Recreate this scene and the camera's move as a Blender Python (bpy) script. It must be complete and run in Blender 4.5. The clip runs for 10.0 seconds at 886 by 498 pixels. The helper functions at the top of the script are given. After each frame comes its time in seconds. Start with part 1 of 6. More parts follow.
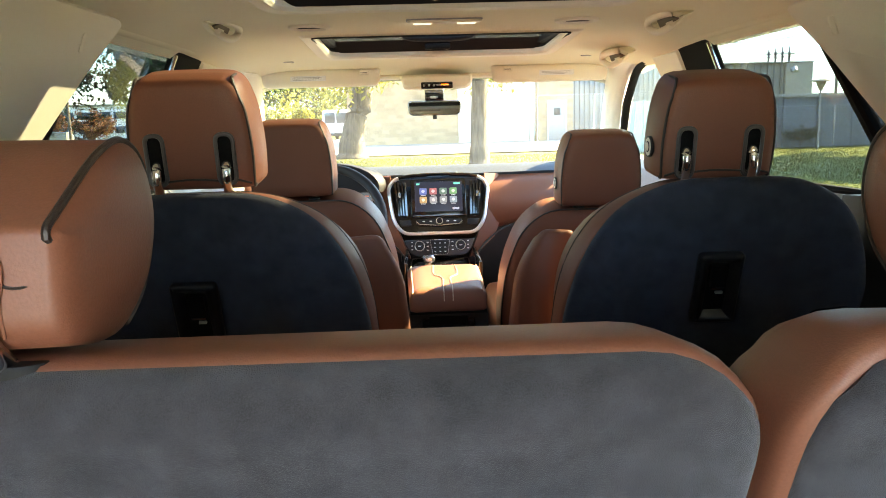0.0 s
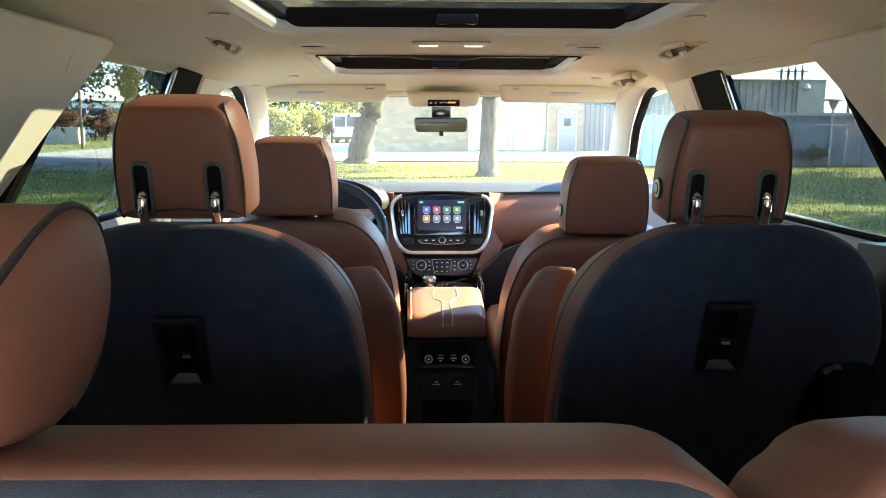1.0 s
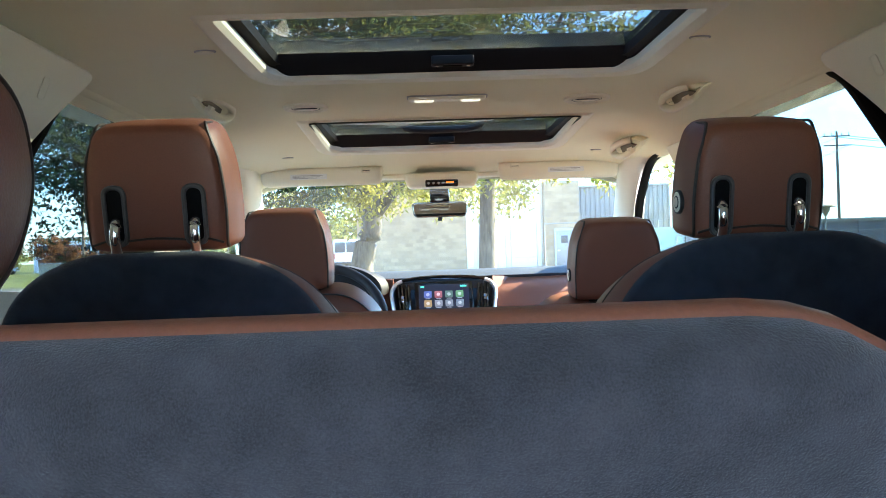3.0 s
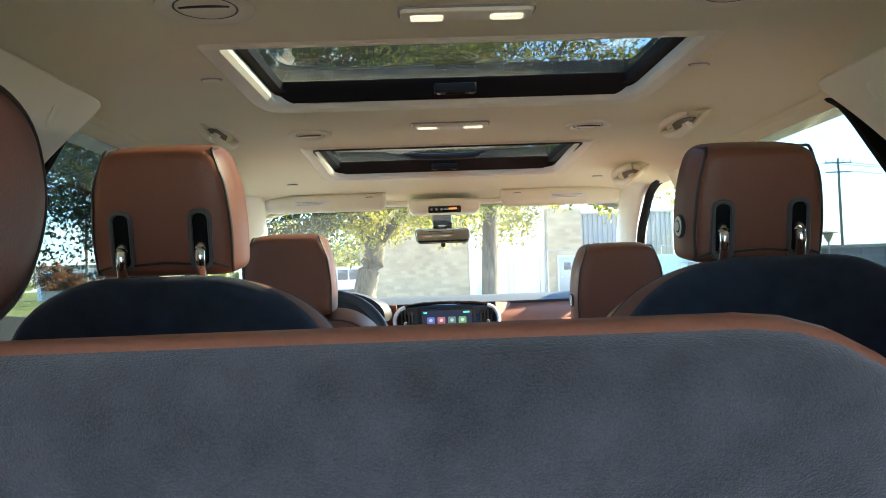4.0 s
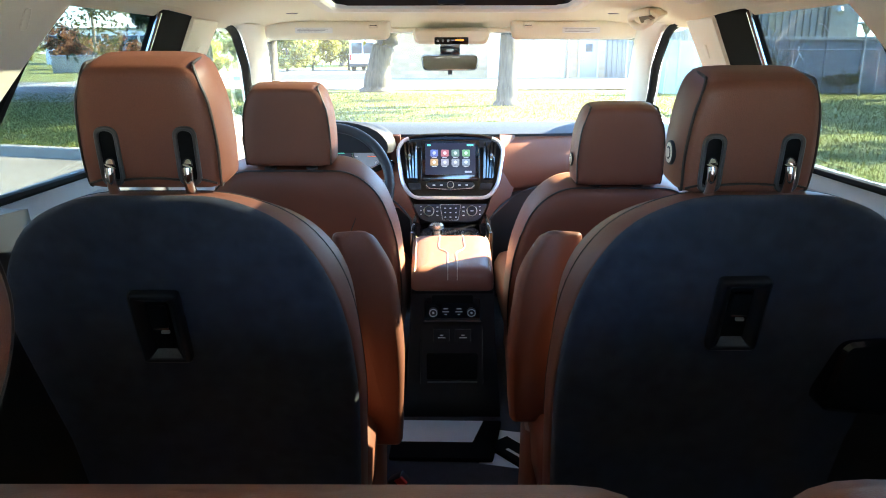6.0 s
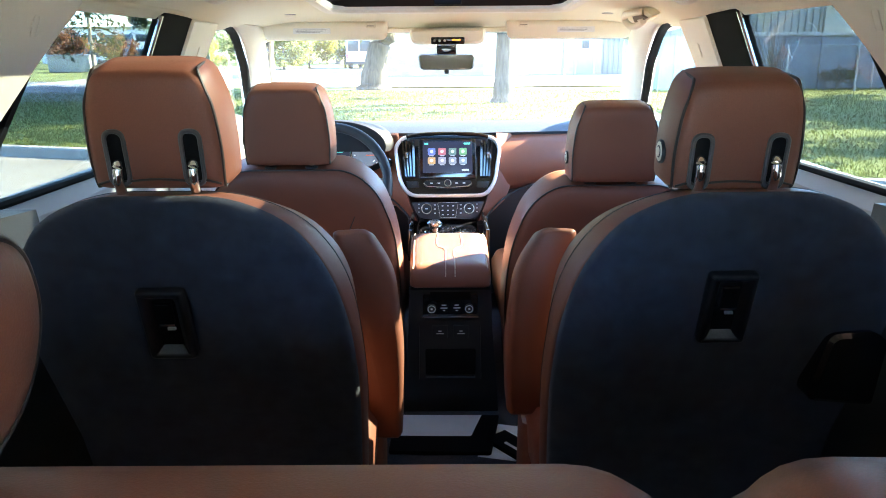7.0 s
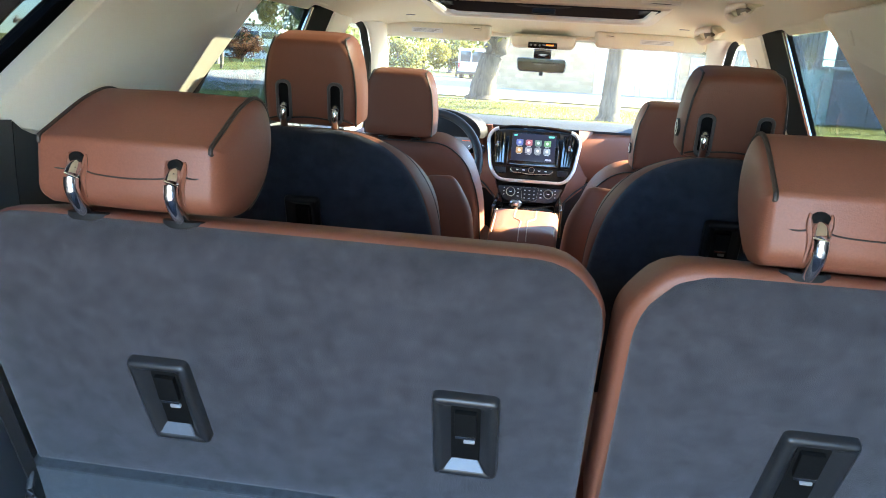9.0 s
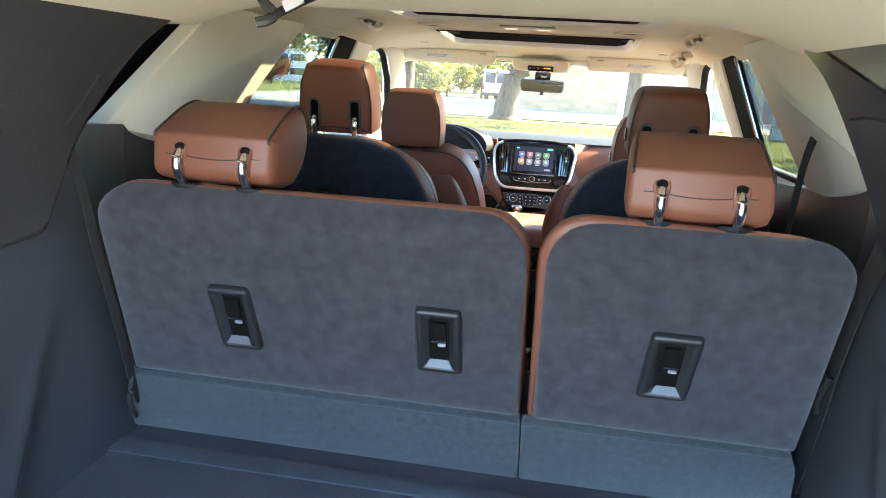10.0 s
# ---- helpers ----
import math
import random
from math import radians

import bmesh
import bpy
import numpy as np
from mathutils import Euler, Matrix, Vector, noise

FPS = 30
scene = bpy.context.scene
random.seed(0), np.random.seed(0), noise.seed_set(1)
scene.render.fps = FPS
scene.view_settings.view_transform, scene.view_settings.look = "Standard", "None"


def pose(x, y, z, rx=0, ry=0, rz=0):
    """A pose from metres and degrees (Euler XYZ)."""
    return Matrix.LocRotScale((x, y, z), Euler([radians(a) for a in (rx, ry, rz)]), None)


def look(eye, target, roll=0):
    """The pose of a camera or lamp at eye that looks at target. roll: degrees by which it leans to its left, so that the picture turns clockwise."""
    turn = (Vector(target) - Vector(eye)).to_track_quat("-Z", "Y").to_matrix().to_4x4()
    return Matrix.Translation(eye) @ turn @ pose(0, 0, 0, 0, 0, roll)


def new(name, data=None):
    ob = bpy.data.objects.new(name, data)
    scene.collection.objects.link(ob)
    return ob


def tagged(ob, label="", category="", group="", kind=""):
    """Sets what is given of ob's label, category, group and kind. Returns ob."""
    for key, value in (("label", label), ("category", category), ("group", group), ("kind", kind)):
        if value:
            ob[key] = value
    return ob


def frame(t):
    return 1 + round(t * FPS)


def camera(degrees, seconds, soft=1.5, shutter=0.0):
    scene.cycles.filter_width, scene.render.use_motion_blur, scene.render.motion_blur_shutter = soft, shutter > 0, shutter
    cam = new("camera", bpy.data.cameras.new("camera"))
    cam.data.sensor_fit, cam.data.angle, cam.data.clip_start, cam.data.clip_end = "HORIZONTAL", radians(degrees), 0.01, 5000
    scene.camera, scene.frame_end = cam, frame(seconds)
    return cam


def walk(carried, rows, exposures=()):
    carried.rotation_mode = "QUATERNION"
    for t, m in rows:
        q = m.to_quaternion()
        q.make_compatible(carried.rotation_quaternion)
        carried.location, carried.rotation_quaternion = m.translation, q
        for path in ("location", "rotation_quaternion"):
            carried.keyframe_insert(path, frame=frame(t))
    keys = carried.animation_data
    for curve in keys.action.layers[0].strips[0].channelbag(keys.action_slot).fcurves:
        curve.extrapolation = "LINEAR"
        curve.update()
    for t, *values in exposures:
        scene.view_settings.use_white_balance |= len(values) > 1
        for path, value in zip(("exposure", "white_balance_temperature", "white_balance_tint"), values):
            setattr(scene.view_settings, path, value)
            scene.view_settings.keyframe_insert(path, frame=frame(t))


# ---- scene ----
cam = camera(60.8, 10.0, soft=0.95)
PATH = [
    (0, (-0.073, 0.029, 1.441), (-0.011, 1.999, 1.103), -1.6),
    (0.5, (-0.059, 0.082, 1.477), (-0.009, 2.055, 1.153), -0.3),
    (1, (-0.057, 0.083, 1.48), (-0.011, 2.056, 1.158), 0.2),
    (1.5, (-0.062, 0.083, 1.478), (-0.015, 2.055, 1.151), 0.3),
    (2, (-0.06, 0.099, 1.468), (-0.013, 2.073, 1.149), 0.1),
    (2.2, (-0.058, 0.122, 1.447), (-0.012, 2.11, 1.238), -0.2),
    (2.5, (-0.06, 0.154, 1.404), (-0.009, 2.152, 1.337), -0.9),
    (3, (-0.06, 0.172, 1.34), (-0.011, 2.171, 1.342), -1.9),
    (4.5, (-0.061, 0.162, 1.336), (-0.021, 2.16, 1.425), -1.9),
    (4.7, (-0.058, 0.166, 1.362), (-0.023, 2.166, 1.366), -1.7),
    (5, (-0.045, 0.189, 1.437), (-0.026, 2.175, 1.201), -1.2),
    (5.5, (-0.036, 0.205, 1.499), (-0.029, 2.165, 1.103), -0.3),
    (6, (-0.02, 0.169, 1.521), (-0.024, 2.104, 1.015), -0.1),
    (7.5, (-0.02, 0.133, 1.529), (-0.012, 2.066, 1.016), -0.6),
    (8, (-0.02, 0.104, 1.519), (-0.005, 2.037, 1.006), -0.6),
    (8.5, (-0.019, -0.031, 1.508), (-0.008, 1.904, 1.003), -0.1),
    (8.7, (0.0, -0.133, 1.502), (-0.097, 1.804, 1.003), 1.1),
    (9, (0.046, -0.253, 1.486), (-0.198, 1.672, 0.998), 3.5),
    (9.5, (0.09, -0.436, 1.483), (-0.209, 1.481, 1.0), 3.9),
    (10, (0.163, -0.603, 1.491), (-0.151, 1.323, 1.051), 3.4),
]
walk(cam, [(t, look(eye, target, roll)) for t, eye, target, roll in PATH], [(0.0, 6.0, 11400, 6), (0.5, 5.85, 9600, 5), (1.0, 5.8, 8600, 4), (2.0, 5.75, 7900, 4), (2.6, 5.65, 7700, 4), (3.2, 5.58, 7300, 3), (4.5, 5.58, 8700, 3), (5.1, 5.88, 8600, 4), (6.0, 6.15, 7600, 4), (7.4, 6.43, 7300, 5), (8.2, 6.4, 7300, 5), (9.0, 6.05, 8000, 5), (10.0, 6.08, 8800, 5)])


# ---- light ----
SUN = Vector((0.789, 0.335, 0.530)).normalized()
world = bpy.data.worlds.new("world")
scene.world = world
world.use_nodes = True
wn, wl = world.node_tree.nodes, world.node_tree.links
bg = wn["Background"]
sky = wn.new("ShaderNodeTexSky")
sky.sky_type = 'NISHITA'
sky.sun_disc = False
sky.sun_elevation = math.asin(SUN.z)
sky.sun_rotation = math.atan2(SUN.x, SUN.y)
sky.air_density, sky.dust_density, sky.ozone_density = 0.62, 0.03, 2.0
wco = wn.new("ShaderNodeTexCoord")
wmap = wn.new("ShaderNodeMapping")
wmap.inputs["Scale"].default_value = (1.2, 1.2, 4.0)
cloud = wn.new("ShaderNodeTexNoise")
cloud.inputs["Scale"].default_value, cloud.inputs["Detail"].default_value = 2.6, 7.0
cramp = wn.new("ShaderNodeValToRGB")
cramp.color_ramp.elements[0].position, cramp.color_ramp.elements[1].position = 0.52, 0.72
cmix = wn.new("ShaderNodeMixRGB")
cmix.inputs[2].default_value = (1.5, 1.6, 1.75, 1)
wl.new(wco.outputs["Generated"], wmap.inputs["Vector"])
wl.new(wmap.outputs[0], cloud.inputs["Vector"])
wl.new(cloud.outputs[0], cramp.inputs[0])
wl.new(cramp.outputs[0], cmix.inputs[0])
wtint = wn.new("ShaderNodeMixRGB")
wtint.blend_type = 'MULTIPLY'
wtint.inputs[0].default_value, wtint.inputs[2].default_value = 1.0, (0.62, 0.82, 1.0, 1)
wl.new(sky.outputs[0], wtint.inputs[1])
wsep, wlow, wdim = wn.new("ShaderNodeSeparateXYZ"), wn.new("ShaderNodeMapRange"), wn.new("ShaderNodeVectorMath")
wlow.inputs["From Max"].default_value, wlow.inputs["To Min"].default_value = 0.4, 0.27
wdim.operation = 'SCALE'
wl.new(wco.outputs["Generated"], wsep.inputs[0])
wl.new(wsep.outputs["Z"], wlow.inputs[0])
wl.new(wtint.outputs[0], wdim.inputs[0])
wl.new(wlow.outputs[0], wdim.inputs["Scale"])
wl.new(wdim.outputs[0], cmix.inputs[1])
wl.new(cmix.outputs[0], bg.inputs["Color"])
bg.inputs["Strength"].default_value = 0.15
sun = new("sun", bpy.data.lights.new("sun", 'SUN'))
sun.data.energy, sun.data.angle, sun.data.color = 2.2, radians(0.6), (1.0, 0.93, 0.82)
sun.matrix_world = look(SUN * 50, (0, 0, 0))


# ---- materials ----
def mat(name, color, rough=0.5, metal=0.0, grain=0.0, scale=200.0, vary=0.15, big=6.0, coat=0.0, sheen=0.0, spec=0.5, rnd=0.0, stretch=(1, 1, 1)):
    """A surface with a fine relief (grain, at scale) and colour that varies at two sizes."""
    m = bpy.data.materials.new(name)
    m.use_nodes = True
    n, l = m.node_tree.nodes, m.node_tree.links
    b = n["Principled BSDF"]
    b.inputs["Roughness"].default_value, b.inputs["Metallic"].default_value = rough, metal
    b.inputs["Coat Weight"].default_value, b.inputs["Sheen Weight"].default_value = coat, sheen
    b.inputs["Coat Roughness"].default_value = 0.08
    b.inputs["Specular IOR Level"].default_value = spec
    co = n.new("ShaderNodeTexCoord")
    mp = n.new("ShaderNodeMapping")
    mp.inputs["Scale"].default_value = stretch
    l.new(co.outputs["Object"], mp.inputs[0])
    t1, t2 = n.new("ShaderNodeTexNoise"), n.new("ShaderNodeTexNoise")
    t1.inputs["Scale"].default_value, t1.inputs["Detail"].default_value = big, 5.0
    t2.inputs["Scale"].default_value, t2.inputs["Detail"].default_value = scale, 3.0
    l.new(mp.outputs[0], t1.inputs["Vector"])
    l.new(mp.outputs[0], t2.inputs["Vector"])
    s = n.new("ShaderNodeMath")
    s.operation = 'ADD'
    l.new(t1.outputs[0], s.inputs[0])
    l.new(t2.outputs[0], s.inputs[1])
    r = n.new("ShaderNodeMapRange")
    r.inputs["From Min"].default_value, r.inputs["From Max"].default_value = 0.7, 1.3
    r.inputs["To Min"].default_value, r.inputs["To Max"].default_value = 1 - vary, 1 + vary
    l.new(s.outputs[0], r.inputs[0])
    v = n.new("ShaderNodeVectorMath")
    v.operation = 'SCALE'
    v.inputs[0].default_value = color
    l.new(r.outputs[0], v.inputs["Scale"])
    out = v.outputs[0]
    if rnd:
        oi = n.new("ShaderNodeNewGeometry")
        rr = n.new("ShaderNodeMapRange")
        rr.inputs["To Min"].default_value, rr.inputs["To Max"].default_value = 1 - rnd, 1 + rnd
        l.new(oi.outputs["Random Per Island"], rr.inputs[0])
        v2 = n.new("ShaderNodeVectorMath")
        v2.operation = 'SCALE'
        l.new(out, v2.inputs[0])
        l.new(rr.outputs[0], v2.inputs["Scale"])
        out = v2.outputs[0]
    l.new(out, b.inputs["Base Color"])
    if grain:
        bu = n.new("ShaderNodeBump")
        bu.inputs["Strength"].default_value, bu.inputs["Distance"].default_value = grain, 0.002
        l.new(t2.outputs[0], bu.inputs["Height"])
        l.new(bu.outputs[0], b.inputs["Normal"])
    return m


def glass_mat(name, tint, dust_veil=0.0):
    m = bpy.data.materials.new(name)
    m.use_nodes = True
    n, l = m.node_tree.nodes, m.node_tree.links
    n.remove(n["Principled BSDF"])
    tr, gl, fr, mx = n.new("ShaderNodeBsdfTransparent"), n.new("ShaderNodeBsdfGlossy"), n.new("ShaderNodeMapRange"), n.new("ShaderNodeMixShader")
    lw, pw = n.new("ShaderNodeLayerWeight"), n.new("ShaderNodeMath")
    pw.operation = 'POWER'
    pw.inputs[1].default_value = 5.0
    l.new(lw.outputs["Facing"], pw.inputs[0])
    l.new(pw.outputs[0], fr.inputs[0])
    fr.inputs["To Min"].default_value, fr.inputs["To Max"].default_value = 0.02, 0.4
    tr.inputs[0].default_value = (*tint, 1)
    gl.inputs["Roughness"].default_value = 0.02
    l.new(fr.outputs[0], mx.inputs[0])
    l.new(tr.outputs[0], mx.inputs[1])
    l.new(gl.outputs[0], mx.inputs[2])
    last = mx
    # pale translucent layer: dust, and on the windscreen a stand-in for glare haze
    if dust_veil:
        df, mx2, nz, rp = n.new("ShaderNodeBsdfTranslucent"), n.new("ShaderNodeMixShader"), n.new("ShaderNodeTexNoise"), n.new("ShaderNodeMapRange")
        nz.inputs["Scale"].default_value, nz.inputs["Detail"].default_value = 5.0, 6.0
        rp.inputs["To Max"].default_value = dust_veil * 2
        l.new(nz.outputs[0], rp.inputs[0])
        l.new(rp.outputs[0], mx2.inputs[0])
        l.new(mx.outputs[0], mx2.inputs[1])
        l.new(df.outputs[0], mx2.inputs[2])
        last = mx2
    l.new(last.outputs[0], n["Material Output"].inputs[0])
    return m


def leaf_mat(name, color):
    """Thin leaves that let some light through; each leaf has its own shade."""
    m = bpy.data.materials.new(name)
    m.use_nodes = True
    n, l = m.node_tree.nodes, m.node_tree.links
    n.remove(n["Principled BSDF"])
    g, r, v = n.new("ShaderNodeNewGeometry"), n.new("ShaderNodeMapRange"), n.new("ShaderNodeVectorMath")
    r.inputs["To Min"].default_value, r.inputs["To Max"].default_value = 0.5, 1.5
    v.operation = 'SCALE'
    v.inputs[0].default_value = color
    l.new(g.outputs["Random Per Island"], r.inputs[0])
    l.new(r.outputs[0], v.inputs["Scale"])
    d, t, mx = n.new("ShaderNodeBsdfDiffuse"), n.new("ShaderNodeBsdfTranslucent"), n.new("ShaderNodeMixShader")
    mx.inputs[0].default_value = 0.45
    l.new(v.outputs[0], d.inputs[0])
    l.new(v.outputs[0], t.inputs[0])
    l.new(d.outputs[0], mx.inputs[1])
    l.new(t.outputs[0], mx.inputs[2])
    l.new(mx.outputs[0], n["Material Output"].inputs[0])
    return m


def glow(name, color, strength):
    m = mat(name, color, 0.3)
    b = m.node_tree.nodes["Principled BSDF"]
    b.inputs["Emission Color"].default_value, b.inputs["Emission Strength"].default_value = (*color, 1), strength
    return m


M_LEATHER = mat("brown_leather", (0.192, 0.067, 0.040), 0.46, 0, 0.13, 520, 0.10, 5, spec=0.36)
M_PIPING = mat("dark_piping", (0.028, 0.018, 0.015), 0.5, 0, 0.2, 900, 0.15)
M_STITCH = mat("tan_stitch", (0.55, 0.38, 0.26), 0.6, 0, 0.4, 900, 0.2)
M_CARPET = mat("charcoal_carpet", (0.039, 0.0375, 0.043), 0.95, 0, 0.5, 1400, 0.4, 45, sheen=0.2, spec=0.1)
M_CARPET_B = mat("black_carpet", (0.029, 0.0335, 0.048), 0.95, 0, 0.5, 1400, 0.4, 40, sheen=0.2, spec=0.1)
M_FLAP = mat("grey_flap_carpet", (0.044, 0.052, 0.060), 0.95, 0, 0.5, 1900, 0.3, 90, sheen=0.2, spec=0.1)
M_CARGO = mat("cargo_carpet", (0.040, 0.047, 0.060), 0.95, 0, 1.0, 500, 0.3, 7, sheen=0.15, spec=0.1)
M_CREAM = mat("cream_headliner", (0.84, 0.785, 0.59), 0.9, 0, 0.35, 700, 0.04, 3, sheen=0.1, spec=0.2)
M_CREAMP = mat("cream_plastic", (0.82, 0.765, 0.63), 0.5, 0, 0.15, 600, 0.04, 3)
M_CREAMH = mat("cream_handle", (0.80, 0.74, 0.60), 0.4, 0, 0.1, 600, 0.04, 3)
M_GREYTRIM = mat("grey_vinyl", (0.33, 0.33, 0.33), 0.45, 0, 0.2, 500, 0.06, 4)
M_DARK = mat("dark_plastic", (0.022, 0.022, 0.023), 0.45, 0, 0.25, 500, 0.12, 5, spec=0.3)
M_DARKS = mat("satin_dark_plastic", (0.050, 0.052, 0.055), 0.27, 0, 0.15, 420, 0.18, 4, spec=0.5)
M_CARGOW = mat("glossy_dark_panel", (0.050, 0.053, 0.057), 0.3, 0, 0.12, 420, 0.18, 4, spec=1.0)
M_DASH = mat("dash_vinyl", (0.036, 0.042, 0.051), 0.62, 0, 0.3, 450, 0.08, 4, spec=0.1)
M_PIANO = mat("piano_black", (0.008, 0.008, 0.009), 0.08, 0, 0, 200, 0.1, 4, coat=0.6)
M_BLACK = mat("black_void", (0.005, 0.005, 0.005), 0.8, 0, 0.1, 300, 0.2, spec=0.1)
M_CHROME = mat("chrome", (0.82, 0.82, 0.84), 0.08, 1.0, 0, 300, 0.03)
M_SILVER = mat("satin_silver", (0.62, 0.63, 0.66), 0.25, 1.0, 0, 300, 0.04)
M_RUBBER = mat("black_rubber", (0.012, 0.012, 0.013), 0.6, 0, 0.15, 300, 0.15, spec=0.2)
M_BELT = mat("belt_webbing", (0.016, 0.0155, 0.015), 0.7, 0, 0.8, 900, 0.15)
M_PAPER = mat("white_paper", (0.72, 0.74, 0.78), 0.7, 0, 0.05, 200, 0.04, 20)
M_INK = mat("grey_ink", (0.25, 0.25, 0.28), 0.7)
M_WHITEP = mat("white_print", (0.75, 0.75, 0.75), 0.5)
M_LENS = glow("lamp_lens", (0.9, 0.88, 0.82), 0.02)
M_GLASS = glass_mat("clear_glass", (0.72, 0.76, 0.74), 0.002)
# scatter amount set for the veil of glare over the view ahead
M_GLASS_W = glass_mat("windscreen_glass", (0.51, 0.54, 0.525), 0.008)
M_GLASS_Q = glass_mat("dark_privacy_glass", (0.19, 0.20, 0.198), 0.0005)
M_GLASS_T = glass_mat("tinted_glass", (0.36, 0.39, 0.385), 0.0008)
M_GLASS_R = glass_mat("roof_glass", (0.25, 0.27, 0.27), 0.002)
M_MIRROR = mat("mirror_glass", (0.62, 0.66, 0.66), 0.02, 1.0, 0, 200, 0.01)
M_SCREEN = glow("screen_lit", (0.008, 0.010, 0.022), 0.05)
M_REDB = mat("red_button", (0.55, 0.03, 0.02), 0.35)
M_TRIM = mat("bright_trim", (0.85, 0.86, 0.9), 0.3, 0.75, 0, 300, 0.03)


# ---- shape helpers ----
def rpoly(pts, r, n=5):
    """Round the corners of a closed outline. r: one radius, or one for each corner."""
    out, k = [], len(pts)
    rs = r if isinstance(r, (list, tuple)) else [r] * k
    for i in range(k):
        p0, p, p1 = Vector(pts[i - 1]), Vector(pts[i]), Vector(pts[(i + 1) % k])
        a, b = p0 - p, p1 - p
        d = min(rs[i], a.length * 0.48, b.length * 0.48)
        s, e = p + a.normalized() * d, p + b.normalized() * d
        for j in range(n + 1):
            t = j / n
            out.append(s * (1 - t) ** 2 + p * 2 * t * (1 - t) + e * t * t)
    return out


def rect(w, h, r=0.0, cx=0.0, cy=0.0, n=5):
    pts = [(cx - w / 2, cy - h / 2), (cx + w / 2, cy - h / 2), (cx + w / 2, cy + h / 2), (cx - w / 2, cy + h / 2)]
    return rpoly(pts, r, n) if r else [Vector(p) for p in pts]


def disc(r, n=24, cx=0.0, cy=0.0, ry=None):
    return [Vector((cx + r * math.cos(2 * math.pi * i / n), cy + (ry or r) * math.sin(2 * math.pi * i / n))) for i in range(n)]


def inset(o, d):
    if abs(d) < 1e-7:
        return [Vector(p) for p in o]
    area = sum(o[i - 1].x * o[i].y - o[i].x * o[i - 1].y for i in range(len(o)))
    sg = 1 if area > 0 else -1
    out = []
    for i in range(len(o)):
        a, b = o[i] - o[i - 1], o[(i + 1) % len(o)] - o[i]
        a = a.normalized() if a.length > 1e-9 else b.normalized()
        b = b.normalized() if b.length > 1e-9 else a
        na, nb = Vector((-a.y, a.x)), Vector((-b.y, b.x))
        m = na + nb
        m = m.normalized() if m.length > 1e-6 else na
        c = max(0.35, m.dot(na))
        out.append(o[i] + m * (sg * d / c))
    return out


XZ = lambda a, b, d: Vector((a, d, b))
XY = lambda a, b, d: Vector((a, b, d))
YZ = lambda a, b, d: Vector((d, a, b))


def loft(rings, caps=True, closed=True, loop=False):
    bm = bmesh.new()
    vs = [[bm.verts.new(p) for p in r] for r in rings]
    m = len(rings[0])
    pairs = list(zip(vs, vs[1:])) + ([(vs[-1], vs[0])] if loop else [])
    for a, b in pairs:
        for i in range(m if closed else m - 1):
            j = (i + 1) % m
            bm.faces.new((a[i], a[j], b[j], b[i]))
    if caps and not loop:
        bm.faces.new(vs[0][::-1])
        bm.faces.new(vs[-1])
    bmesh.ops.recalc_face_normals(bm, faces=bm.faces)
    return bm


def shrink(o, s, lim=0.006):
    """Inset an outline; past a small limit it shrinks towards its middle, so that it never crosses itself."""
    if s <= lim:
        return inset(o, s)
    o = inset(o, lim)
    x0, x1, y0, y1 = min(p.x for p in o), max(p.x for p in o), min(p.y for p in o), max(p.y for p in o)
    c, k = Vector(((x0 + x1) / 2, (y0 + y1) / 2)), s - lim
    kx, ky = max(0.05, 1 - 2 * k / max(x1 - x0, 1e-6)), max(0.05, 1 - 2 * k / max(y1 - y0, 1e-6))
    return [Vector((c.x + (p.x - c.x) * kx, c.y + (p.y - c.y) * ky)) for p in o]


def pillow(outline, layers, fn=XZ):
    """A solid from an outline; layers are (depth, inset) from one cap to the other."""
    return loft([[fn(p.x, p.y, d) for p in shrink(outline, s)] for d, s in layers])


def slab(outline, d0, d1, bev=0.004, fn=XZ):
    s = 1 if d1 > d0 else -1
    return pillow(outline, [(d0, bev), (d0 + s * bev * 0.3, bev * 0.3), (d0 + s * bev, 0), (d1 - s * bev, 0), (d1 - s * bev * 0.3, bev * 0.3), (d1, bev)], fn)


def ring(outer, inner, d0, d1, bev=0.003, fn=XZ):
    """A frame between two outlines of the same point count."""
    s = 1 if d1 > d0 else -1
    rows = [(inner, d0, 0), (outer, d0, 0), (outer, d1 - s * bev, 0), (outer, d1, bev), (inner, d1, -bev), (inner, d1 - s * bev, 0)]
    return loft([[fn(p.x, p.y, d) for p in inset(o, i)] for o, d, i in rows], loop=True)


def tube(path, r, n=8, closed=False, flat=1.0, up=(0, 0, 1), taper=None):
    path = [Vector(p) for p in path]
    rings, k = [], len(path)
    for i, p in enumerate(path):
        a = path[(i - 1) % k] if (closed or i) else p
        b = path[(i + 1) % k] if (closed or i < k - 1) else p
        t = (b - a).normalized()
        u = Vector(up)
        if abs(t.dot(u)) > 0.95:
            u = Vector((0.3, 1, 0.2)).normalized()
        s = t.cross(u).normalized()
        w = s.cross(t).normalized()
        rr = r * (taper[i] if taper else 1)
        rings.append([p + s * rr * math.cos(2 * math.pi * j / n) + w * rr * flat * math.sin(2 * math.pi * j / n) for j in range(n)])
    return loft(rings, loop=closed)


def arc(p0, p1, p2, n=10):
    p0, p1, p2 = Vector(p0), Vector(p1), Vector(p2)
    return [p0 * (1 - t) ** 2 + p1 * 2 * t * (1 - t) + p2 * t * t for t in [i / n for i in range(n + 1)]]


